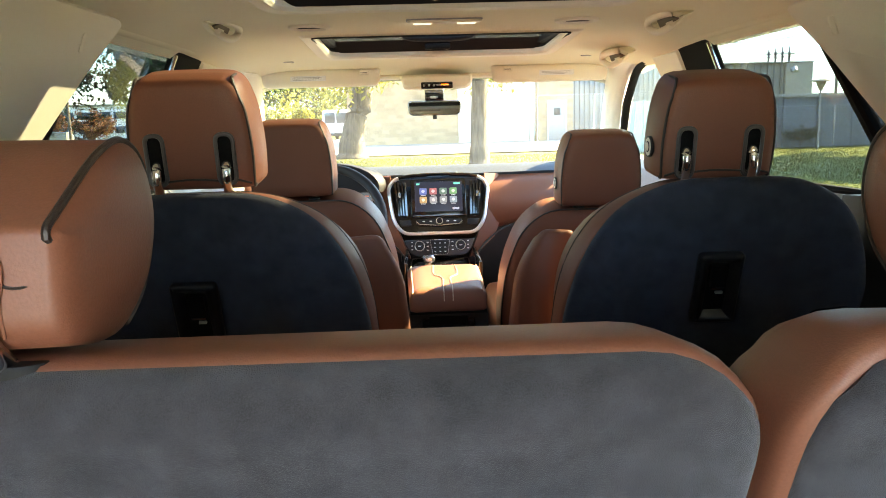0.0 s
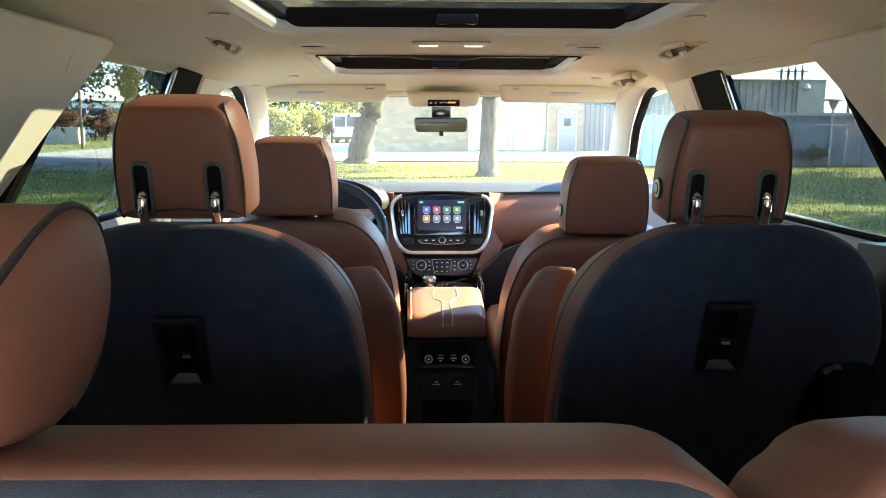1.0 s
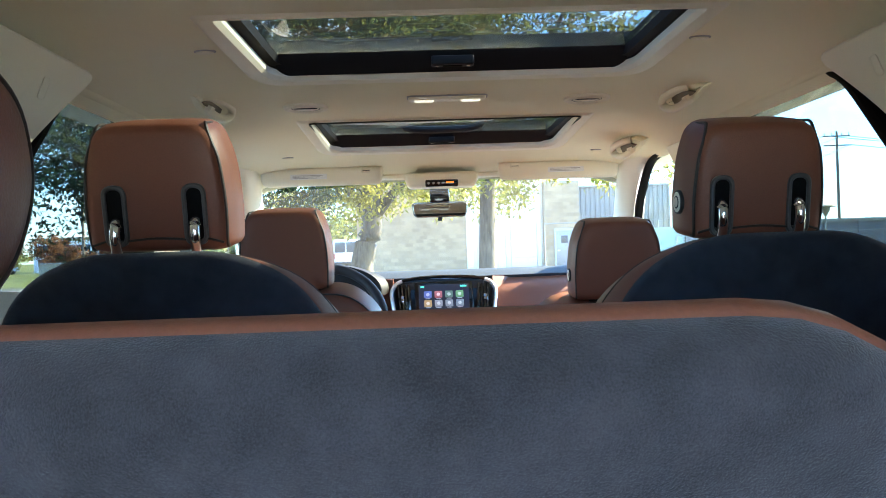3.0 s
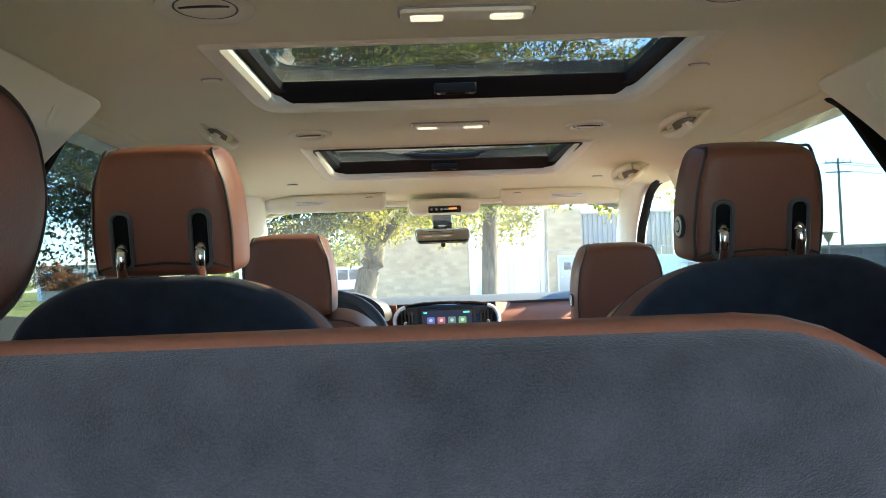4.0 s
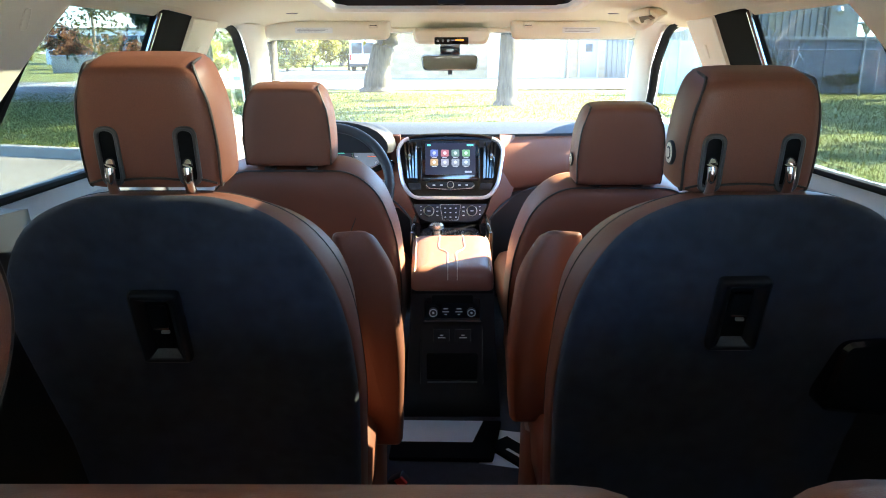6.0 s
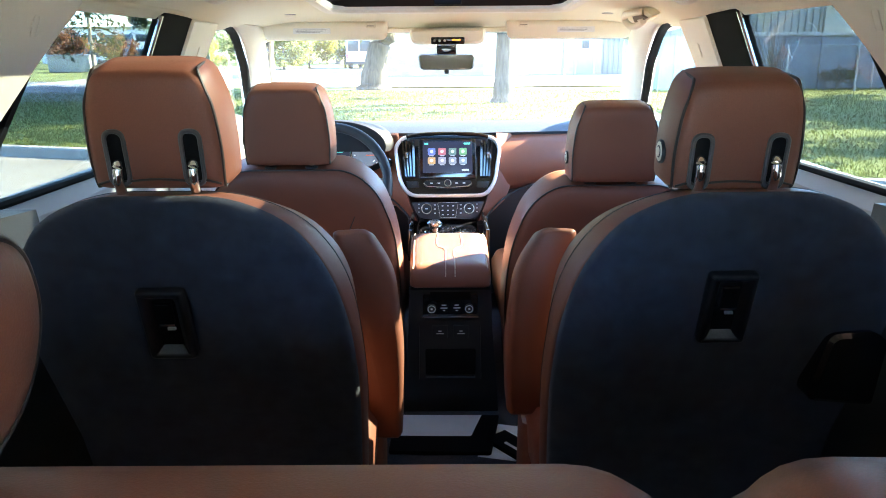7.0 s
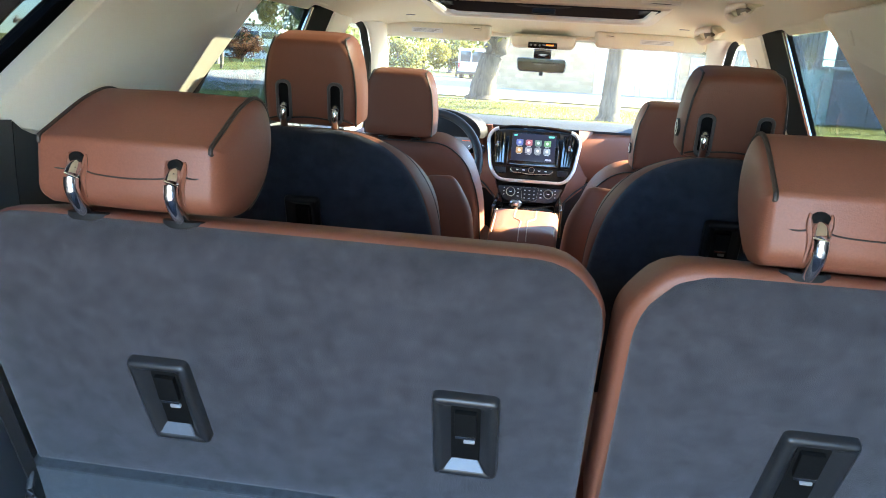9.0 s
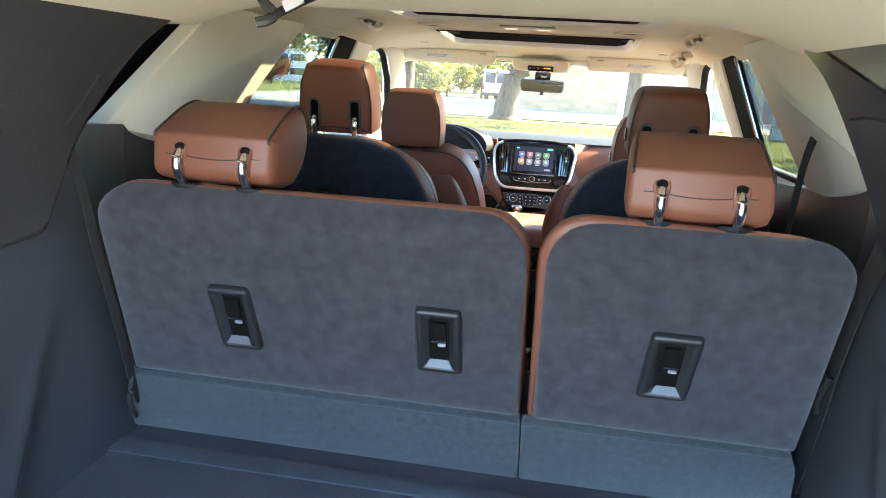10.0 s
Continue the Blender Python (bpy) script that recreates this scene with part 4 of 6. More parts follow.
# third row
def third_seat(x0, x1, hx, latches, sg, lab):
    s = thing("third_row_seat", lab, "car seat", "third row seats")
    B = pose(0, 0.539, 0.965, 22, 0, 0)
    H = 0.378
    if sg < 0:
        o = rpoly([(x0, 0), (x1, 0), (x1, H - 0.004), (x0 + 0.02, H + 0.002)], [0.008, 0.008, 0.07, 0.075], 8)
    else:
        o = rpoly([(x0, 0), (x1, 0), (x1 + 0.003, H - 0.006), (x0, H)], [0.008, 0.008, 0.085, 0.075], 8)
    dip = lambda a, b: 0.008 * min(1.0, max(0.0, (-a - 0.02) / 0.2)) * max(0.0, b / H) ** 2 if sg < 0 else 0.0
    lean = lambda b: 0.9 * max(0.0, b - H + 0.024)
    low = lambda a, b, d: Vector((a, d + lean(b), b - dip(a, b) - 0.61 * max(0.0, d - 0.006) * max(0.0, b / H)))
    flat = lambda a, b, d: Vector((a, d + lean(b), b - dip(a, b)))
    back = at_local(part("backrest", pillow(o, [(0.0, 0.006), (0.004, 0.002), (0.014, 0), (0.075, 0), (0.10, 0.006), (0.112, 0.014), (0.118, 0.03)], low), M_LEATHER, s, "brown leather backrest", sharp=70), B)
    oi = rpoly([(x0 - 0.001, 0.003), (x1 - 0.002, 0.003), (x1 - 0.003, H - 0.008), (x0 + 0.018, H - 0.001)] if sg < 0 else [(x0 + 0.011, 0.003), (x1 + 0.002, 0.003), (x1 + 0.004, H - 0.007), (x0 + 0.012, H - 0.007)], [0.008, 0.008, 0.068, 0.075], 8)
    part("back_panel", pillow(oi, [(0.004, 0.0), (-0.001, 0.0), (-0.0035, 0.0015), (-0.006, 0.005), (-0.008, 0.012), (-0.009, 0.03)], flat), M_CARPET, back, "charcoal carpeted back panel", sharp=70)
    for lx, fl in latches:
        latch(back, lx, 0.1545, -0.0085, 0.069, 0.121, fl)
    part("cushion", shift(pillow(rpoly([(x0 + 0.01, 0.0), (x1 - 0.01, 0.0), (x1 - 0.01, 0.42), (x0 + 0.01, 0.42)], 0.05), [(0.0, 0.02), (0.02, 0), (0.09, -0.003), (0.115, 0.01), (0.12, 0.04)], XY), Matrix.Translation((0, 0.64, 0.80))), M_LEATHER, s, "brown leather seat cushion", sharp=70)
    # head restraint tipped forward
    hr = new("head_restraint", None)
    hr.parent = s
    prof = rpoly([(0.424, 1.327), (0.412, 1.340), (0.416, 1.392), (0.485, 1.427), (0.525, 1.437), (0.560, 1.422), (0.572, 1.38), (0.548, 1.335), (0.49, 1.310)], [0.008, 0.012, 0.0045, 0.04, 0.03, 0.035, 0.04, 0.04, 0.04], 5)
    a0, a1 = hx - (0.094 if sg < 0 else 0.091), hx + (0.086 if sg < 0 else 0.091)
    inward = (1.15, 0.0) if sg < 0 else (0.9, 0.75)
    taper = lambda a, b, d: Vector((hx + (d - hx) * (1 - inward[d > hx] * max(0.0, min(a, 0.53) - 0.418)), a, b))
    part("cushion", pillow(prof, [(a0 - 0.006, 0.026), (a0 - 0.003, 0.010), (a0 + 0.001, 0.0025), (a0 + 0.006, 0), (hx, -0.0015), (a1 - 0.006, 0), (a1 - 0.001, 0.0025), (a1 + 0.003, 0.010), (a1 + 0.006, 0.026)], taper), M_LEATHER, hr, "brown leather cushion tipped forward", sharp=42)
    for xx in (a0 + 0.003, a1 - 0.003):
        run = [taper(p.x, p.y, xx) for p in inset(prof, 0.0004) if p.y > 1.385 or p.x > 0.50]
        run = [run[0] + Vector((0, 0.004, -0.003))] + run + [run[-1] + Vector((0, -0.004, 0.006))]
        part("piping", tube(run, 0.0024, 8, up=(1, 0, 0)), M_PIPING, hr, "dark piping")
    part("seam", tube(smooth_path([(a0 + 0.006, 0.4165, 1.364), (hx - 0.065, 0.4130, 1.362), (hx - 0.05, 0.4130, 1.366), (hx - 0.035, 0.4130, 1.360), (hx, 0.4120, 1.358), (hx + 0.035, 0.4130, 1.360), (hx + 0.05, 0.4130, 1.366), (hx + 0.065, 0.4130, 1.362), (a1 - 0.006, 0.4165, 1.364)], 5), 0.0009, 6), M_PIPING, hr)
    for sx in (-1, 1):
        xs = hx + sx * 0.050
        key = [Vector((xs + q[0], 1.366 + q[1])) for q in [(0.0078 * math.cos(t), 0.0075 + 0.0062 * math.sin(t)) for t in lin(-0.5, math.pi + 0.4, 12)] + [(-0.003, -0.002), (-0.0015, -0.022), (0.0012, -0.034), (0.003, -0.018)]]
        part("slot", slab(key, 0.4150, 0.4112, 0.0005, XZ), M_BLACK, hr, "dark keyhole slot in the leather")
        for kx, kb in ((-1, 1.0), (1, 0.8)):
            part("slot_lip", tube(smooth_path([(xs + kx * 0.009, 0.4135, 1.378), (xs + kx * 0.0085, 0.4122, 1.368), (xs + kx * 0.006, 0.4118, 1.354), (xs + kx * 0.008, 0.4130, 1.342 - 0.008 * kb)], 4), 0.003, 6, taper=[0.3, 0.5, 0.7, 0.9, 1, 1, 1, 1, 1, 0.8, 0.6, 0.4, 0.3]), M_LEATHER, hr, "puckered leather fold beside the slot")
        part("post", tube(smooth_path([(xs, 0.440, 1.285), (xs, 0.428, 1.312), (xs, 0.412, 1.330), (xs, 0.402, 1.346), (xs, 0.405, 1.362), (xs, 0.424, 1.371)], 5), 0.0070, 10), M_CHROME, s, "chrome head restraint post")
        part("collar", shift(slab(disc(0.022, 20, ry=0.013), -0.006, 0.0015, 0.0012, XY), pose(xs, 0.428, 1.317 if sg < 0 else 1.3215, -4, 0, 0)), M_RUBBER, s, "black post collar")
    return s


third_seat(-0.553, 0.117, -0.346, ((-0.338, 1), (-0.010, 0.2)), -1, "wide third row seat section with charcoal carpeted back and brown leather")
third_seat(0.129, 0.537, 0.332, ((0.330, -1),), 1, "narrow third row seat section with charcoal carpeted back and brown leather")
for fo in ([(-0.560, 0.0), (0.1205, 0), (0.1225, -0.132), (-0.600, -0.132), (-0.600, -0.105), (-0.578, -0.09)], [(0.1225, 0.0), (0.532, 0), (0.545, -0.03), (0.556, -0.132), (0.1245, -0.132)]):
    fl = thing("seat_flap", "grey carpeted flap that closes the gap below the third row", "seat flap", "flaps below the third row", pose(0, 0.533, 0.967, 20, 0, 0))
    part("panel", slab(rpoly(fo, 0.006), -0.012, 0.012, 0.004, XZ), M_FLAP, fl)
    part("hem", tube([(fo[0][0] + 0.004, -0.010, -0.003), (fo[1][0] - 0.002, -0.010, -0.003)], 0.0028, 6), M_FLAP, fl, "rolled hem along the top")


# ---- belts ----
def strap(name, pts, w, lab, across=(0, 1, 0), up=None):
    pts = smooth_path(pts, 6)
    a = Vector(across).normalized() * w / 2
    rings = []
    for i, p in enumerate(pts):
        t = (pts[min(i + 1, len(pts) - 1)] - pts[max(i - 1, 0)]).normalized()
        n_ = t.cross(a).normalized() * 0.0012
        rings.append([p - a - n_, p + a - n_, p + a + n_, p - a + n_])
    s = thing(name, lab, "seat belt", "seat belts")
    part("webbing", loft(rings), M_BELT, s)
    return s


b1 = strap("seat_belt", [(-0.545, 0.366, 1.383), (-0.541, 0.396, 1.288), (-0.540, 0.418, 1.207), (-0.541, 0.45, 1.12), (-0.552, 0.52, 0.95), (-0.556, 0.545, 0.90)], 0.015, "dark grey seat belt beside the third row with a lower buckle", (0.25, 1, 0.35))
part("anchor", tube(smooth_path([(-0.552, 0.520, 0.955), (-0.550, 0.508, 0.930), (-0.552, 0.515, 0.895), (-0.558, 0.535, 0.875)], 4), 0.005, 8), M_DARK, b1, "dark metal anchor loop")
b2 = strap("seat_belt", [(0.562, 0.41, 1.33), (0.565, 0.428, 1.300), (0.565, 0.480, 1.210), (0.567, 0.525, 1.110), (0.57, 0.56, 1.02), (0.57, 0.615, 0.87)], 0.034, "dark grey seat belt beside the third row with a lower buckle", (-0.25, 1, 0.35))
part("anchor", tube(smooth_path([(0.562, 0.515, 1.10), (0.556, 0.525, 1.07), (0.558, 0.54, 1.045), (0.565, 0.55, 1.03)], 4), 0.006, 8), M_DARK, b2, "dark belt buckle")
bu = strap("seat_belt", [(0.580, 0.838, 1.425), (0.575, 0.846, 1.39), (0.573, 0.858, 1.337), (0.575, 0.882, 1.248), (0.585, 0.90, 1.17)], 0.034, "dark seat belt hanging at the wide pillar", (0, 1, 0.2))
bb = thing("belt_buckle", "seat belt buckle with a red button beside the armrest", "belt buckle", at=out_by(1.12) @ pose(-0.128, 1.345, 0.765))
part("stalk", tube(smooth_path([(0, 0.01, -0.05), (0.004, 0.004, 0.0), (0.016, -0.004, 0.034)], 5), 0.007, 8, flat=0.6), M_LEATHER, bb, "brown buckle stalk")
bh = part("housing", shift(box(-0.011, 0.011, -0.008, 0.008, -0.020, 0.014, 0.004), pose(0.030, -0.010, 0.036, 25, 50, 0)), M_DARK, bb, "dark buckle housing")
part("button", shift(box(-0.008, 0.008, -0.009, -0.004, -0.004, 0.0150, 0.0015), pose(0.030, -0.010, 0.036, 25, 50, 0)), M_REDB, bh, "red release button")

hk = thing("belt_holder", "dark plastic belt tongue holder hanging from the headliner", "belt holder")
part("arm", tube(smooth_path([(-0.272, 0.42, 1.655), (-0.275, 0.40, 1.61), (-0.262, 0.39, 1.58), (-0.245, 0.39, 1.562), (-0.252, 0.385, 1.553), (-0.266, 0.38, 1.549)], 5), 0.007, 8), M_DARKS, hk)
part("tongue", tube([(-0.250, 0.39, 1.558), (-0.21, 0.40, 1.580), (-0.175, 0.42, 1.600), (-0.15, 0.45, 1.65)], 0.010, 8, flat=0.6), M_DARK, hk, "dark belt tongue")
part("tag", shift(box(-0.014, 0.014, -0.003, 0.003, -0.007, 0.007, 0.001), pose(-0.218, 0.388, 1.577, 0, -28, 0)), M_PAPER, hk, "small white label")


# ---- console ----
con = thing("centre_console", "black centre console with brown leather armrest lid and rear controls", "centre console")
part("body", loft([[Vector((x, y, z)) for x, y, z in ((-w, 2.0 + k, z), (w, 2.0 + k, z), (w, 2.72, z), (-w, 2.72, z))] for w, k, z in ((0.135, 0.10, 0.53), (0.128, 0.05, 0.62), (0.112, 0.028, 0.80), (0.106, 0.012, 0.925), (0.10, 0.01, 0.948))]), M_DARK, con, sharp=25)
lid_o = rpoly([(-0.104, 1.985), (0.104, 1.985), (0.114, 2.36), (-0.114, 2.36)], [0.02, 0.02, 0.03, 0.03], 5)
lid = part("armrest_lid", pillow(lid_o, [(0.935, 0.004), (0.940, 0), (0.972, 0), (0.986, 0.005), (0.994, 0.02), (0.997, 0.05)], XY), M_LEATHER, con, "brown leather armrest lid", sharp=70)
for k in (-1, 1):
    part("stitch", tube(smooth_path([(k * 0.012, 1.9845, 0.965), (k * 0.012, 1.989, 0.9865), (k * 0.012, 2.005, 0.9945), (k * 0.012, 2.04, 0.9982), (k * 0.012, 2.13, 0.9982), (k * 0.034, 2.18, 0.9982), (k * 0.034, 2.30, 0.9982), (k * 0.034, 2.345, 0.9935)], 5), 0.0014, 5), M_STITCH, lid, "tan stitching")
    part("side_stitch", tube([(k * 0.0955, 1.988, 0.9865), (k * 0.0945, 2.0, 0.9905), (k * 0.102, 2.35, 0.9895)], 0.0014, 5), M_STITCH, lid)
part("lid_gap", box(-0.103, 0.103, 1.99, 2.36, 0.928, 0.936, 0.001), M_BLACK, con)
rp = part("rear_panel", slab(rpoly([(-0.085, 0.66), (0.083, 0.66), (0.078, 0.925), (-0.080, 0.925)], 0.008), 2.024, 2.04, 0.003, XZ), M_DARK, con, "matte dark rear panel")
cp = part("climate_panel", slab(rect(0.145, 0.072, 0.006, 0, 0.885), 2.026, 2.014, 0.003, XZ), M_PIANO, rp, "gloss black rear climate panel")
part("climate_display", slab(rect(0.105, 0.022, 0.003, 0, 0.905), 2.015, 2.0125, 0.0005, XZ), M_BLACK, cp)
for kx in (-0.049, 0.049):
    part("knob", slab(disc(0.0115, 20, kx, 0.872), 2.014, 2.002, 0.002, XZ), M_DARK, cp, "small round knob")
    part("knob_ring", ring(disc(0.0105, 20, kx, 0.872), disc(0.0085, 20, kx, 0.872), 2.003, 2.0008, 0.0004, XZ), M_WHITEP, cp, "white printed ring")
    part("knob_mark", slab(disc(0.003, 10, kx, 0.872), 2.003, 2.0012, 0.0003, XZ), M_WHITEP, cp)
for kx in (-0.017, 0.017):
    for kz, kw in ((0.879, 0.012), (0.871, 0.018), (0.864, 0.006)):
        part("marking", slab(rect(kw, 0.0025, 0, kx, kz), 2.0142, 2.0135, 0.0001, XZ), M_WHITEP, cp)
part("panel_edge", box(-0.074, 0.074, 2.008, 2.026, 0.845, 0.849, 0.001), M_SILVER, rp, "thin bright edge")
for kx in (-0.028, 0.028):
    so = part("socket", slab(rect(0.042, 0.034, 0.003, kx, 0.803), 2.026, 2.020, 0.002, XZ), M_DARK, rp, "power socket cover")
    part("marking", slab(rect(0.020, 0.0022, 0, kx, 0.797), 2.0205, 2.0195, 0.0001, XZ), M_WHITEP, so)
    part("marking", slab(rect(0.008, 0.003, 0, kx, 0.804), 2.0205, 2.0195, 0.0001, XZ), M_WHITEP, so)
part("storage_recess", slab(rect(0.135, 0.075, 0.006, 0, 0.715), 2.0255, 2.0225, 0.001, XZ), M_BLACK, rp, "dark open storage bin")
part("bin_edge", box(-0.066, 0.066, 2.010, 2.026, 0.672, 0.675, 0.001), M_DARKS, rp)
for k in (-1, 1):
    part("side_trim", box(k * 0.118 - 0.006, k * 0.118 + 0.006, 2.36, 2.62, 0.90, 1.0, 0.004), M_PIANO, con, "gloss black side trim")
part("shifter_base", box(-0.10, 0.10, 2.37, 2.64, 0.925, 0.962, 0.01), M_PIANO, con, "gloss black shifter surround")
part("cup_holder", slab(disc(0.04, 24, 0.045, 2.43), 0.961, 0.966, 0.001, XY), M_BLACK, con)
sh = part("shifter", loft([[Vector((-0.045 + a * math.cos(t), 2.50 + 0.6 * a * math.sin(t), z)) for t in lin(0, 2 * math.pi, 16)[:-1]] for a, z in ((0.012, 0.96), (0.012, 0.972), (0.022, 0.978), (0.024, 0.99), (0.016, 0.998))]), M_SILVER, con, "polished gear selector")

# ---- dashboard ----
dash = thing("dashboard", "brown leather dashboard with dark top and chrome-framed centre stack", "dashboard")


def dash_row(x):
    k = 0.10 * (x / 0.7) ** 2
    return k


def dash_band(prof, x0, x1, n=24):
    return loft([[Vector((x, y + dash_row(x), z + dz * min(1, abs(x) / 0.5))) for y, z, dz in prof] for x in lin(x0, x1, n)], caps=True)


part("dash_top", dash_band([(3.46, 1.19, 0), (3.30, 1.235, 0), (3.05, 1.262, 0), (2.90, 1.268, 0), (2.82, 1.262, 0), (2.775, 1.246, 0), (2.79, 1.22, 0), (3.0, 1.15, 0), (3.46, 1.12, 0)], -0.72, 0.72), M_DASH, dash, "dark blue-grey dash top", sharp=50)
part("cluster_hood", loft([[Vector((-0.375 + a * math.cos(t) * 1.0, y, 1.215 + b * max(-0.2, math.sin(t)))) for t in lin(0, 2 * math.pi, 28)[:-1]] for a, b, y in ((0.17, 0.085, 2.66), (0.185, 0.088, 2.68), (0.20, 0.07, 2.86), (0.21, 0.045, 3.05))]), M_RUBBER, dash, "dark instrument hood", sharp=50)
part("dash_pad", dash_band([(2.80, 1.246, 0), (2.782, 1.238, 0), (2.735, 1.185, 0.01), (2.715, 1.13, 0.0), (2.73, 1.04, 0.075), (2.75, 1.01, 0.09), (2.80, 1.0, 0.09), (2.95, 1.15, 0)], 0.155, 0.72), M_LEATHER, dash, "brown leather passenger dash pad", sharp=50)
part("dash_pad", dash_band([(2.79, 1.24, 0), (2.765, 1.225, 0), (2.745, 1.16, 0), (2.735, 1.06, 0.0), (2.735, 1.0, 0.0), (2.80, 0.98, 0.0), (2.95, 1.15, 0)], -0.72, -0.155), M_LEATHER, dash, "brown leather driver dash pad", sharp=50)
for k in (-1, 1):
    part("stack_cheek", loft([[Vector((k * x, y, z)) for x, y, z in row] for row in (((0.17, 2.755, 1.245), (0.225, 2.79, 1.242), (0.225, 2.88, 1.242), (0.17, 2.88, 1.245)), ((0.17, 2.715, 1.12), (0.235, 2.76, 1.10), (0.235, 2.88, 1.1), (0.17, 2.88, 1.12)), ((0.135, 2.685, 1.03), (0.20, 2.725, 1.02), (0.20, 2.86, 1.0), (0.135, 2.86, 1.03)), ((0.105, 2.672, 0.955), (0.135, 2.69, 0.965), (0.135, 2.8, 0.965), (0.105, 2.8, 0.955)))]), M_LEATHER, dash, "brown leather side of the centre stack", sharp=50)
    part("knee_sweep", tube(smooth_path([(k * 0.125, 2.65, 0.965), (k * 0.18, 2.69, 1.02), (k * 0.26, 2.725, 1.06), (k * 0.40, 2.77, 1.085), (k * 0.62, 2.82, 1.10)], 6), 0.0035, 8), M_DARK, dash, "thin dark trim line")
part("lower_dash", dash_band([(2.78, 1.07, 0.0), (2.76, 1.0, 0.02), (2.80, 0.82, 0), (2.90, 0.62, 0), (3.3, 0.62, 0), (3.3, 1.1, 0)], -0.72, 0.72), M_DARK, dash, "black lower dash and glovebox", sharp=50)
part("stack_body", box(-0.14, 0.14, 2.72, 2.95, 0.93, 1.235, 0.01), M_DARK, dash)

CS = pose(0, 2.665, 1.045, -20, 0, 0)     # tilted face of the centre stack
st = new("centre_stack", None)
st.parent = dash
st.matrix_basis = CS
stack_o = rpoly([(-0.128, 0.0), (0.128, 0.0), (0.160, 0.045), (0.178, 0.165), (0.158, 0.198), (0.10, 0.212), (-0.10, 0.212), (-0.158, 0.198), (-0.178, 0.165), (-0.160, 0.045)], [0.03, 0.03, 0.05, 0.05, 0.02, 0.02, 0.02, 0.02, 0.05, 0.05], 5)
part("stack_face", pillow(stack_o, [(0.03, 0.0), (0.0, 0.0), (-0.004, 0.004)], XZ), M_PIANO, st, "gloss black stack face")
part("chrome_frame", tube([Vector((p.x, -0.006, p.y)) for p in (stack_o[30:] + stack_o[:30]) if p.y < 0.203], 0.0066, 8, up=(0, 1, 0)), M_TRIM, st, "chrome surround")
scr = part("screen_bezel", slab(rect(0.196, 0.138, 0.008, 0, 0.128), -0.002, -0.014, 0.004, XZ), M_PIANO, st, "gloss black screen bezel")
part("screen", slab(rect(0.168, 0.108, 0.002, 0, 0.131), -0.0135, -0.0155, 0.0005, XZ), M_SCREEN, scr, "lit touch screen with a home menu")
ICON = [(0.05, 0.16, 0.7), (0.75, 0.08, 0.10), (0.08, 0.28, 0.16), (0.12, 0.55, 0.12), (0.85, 0.45, 0.08), (0.45, 0.45, 0.5), (0.35, 0.4, 0.42), (0.3, 0.42, 0.5)]
for i, c in enumerate(ICON):
    gx, gz = -0.054 + 0.0355 * (i % 4), 0.150 - 0.031 * (i // 4)
    ic = part("icon", slab(rect(0.026, 0.0235, 0.004, gx, gz), -0.0152, -0.0162, 0.0002, XZ), glow("icon_glow_%d" % i, tuple(0.12 + 0.6 * v for v in c), 0.006), scr, "lit rounded app icon")
    part("glyph", slab(disc(0.006, 12, gx, gz), -0.016, -0.0166, 0.0001, XZ), glow("glyph_glow_%d" % i, tuple(0.6 + 0.4 * v for v in c), 0.010), ic)
    part("caption_bar", slab(rect(0.016, 0.0022, 0, gx, gz - 0.0145), -0.0152, -0.0160, 0.0001, XZ), M_WHITEP, scr)
M_TEAL = glow("teal_text", (0.1, 0.75, 0.62), 0.02)
part("status_bar", slab(rect(0.012, 0.006, 0, -0.072, 0.177), -0.0152, -0.0160, 0.0001, XZ), M_TEAL, scr)
part("status_bar", slab(rect(0.022, 0.006, 0, 0.066, 0.177), -0.0152, -0.0160, 0.0001, XZ), M_TEAL, scr)
part("page_button", slab(rect(0.024, 0.007, 0.001, 0.060, 0.086), -0.0152, -0.0160, 0.0001, XZ), M_WHITEP, scr)
bs = part("button_strip", slab(rpoly([(-0.082, 0.030), (0.082, 0.030), (0.080, 0.052), (-0.080, 0.052)], 0.01), -0.003, -0.012, 0.003, XZ), M_DARK, st, "dark button strip")
part("strip_edge", tube([(-0.082, -0.012, 0.042), (-0.07, -0.013, 0.031), (0, -0.014, 0.026), (0.07, -0.013, 0.031), (0.082, -0.012, 0.042)], 0.002, 6), M_SILVER, bs)
part("home_knob", slab(disc(0.0125, 22, 0, 0.041), -0.010, -0.022, 0.002, XZ), M_DARK, bs, "round knob with bright ring")
part("knob_ring", ring(disc(0.0125, 22, 0, 0.041), disc(0.0095, 22, 0, 0.041), -0.021, -0.0235, 0.0005, XZ), M_CHROME, bs)
for kx in (-0.055, -0.03, 0.03, 0.055):
    part("marking", slab(rect(0.009, 0.004, 0, kx, 0.042), -0.0118, -0.0128, 0.0001, XZ), M_WHITEP, bs)
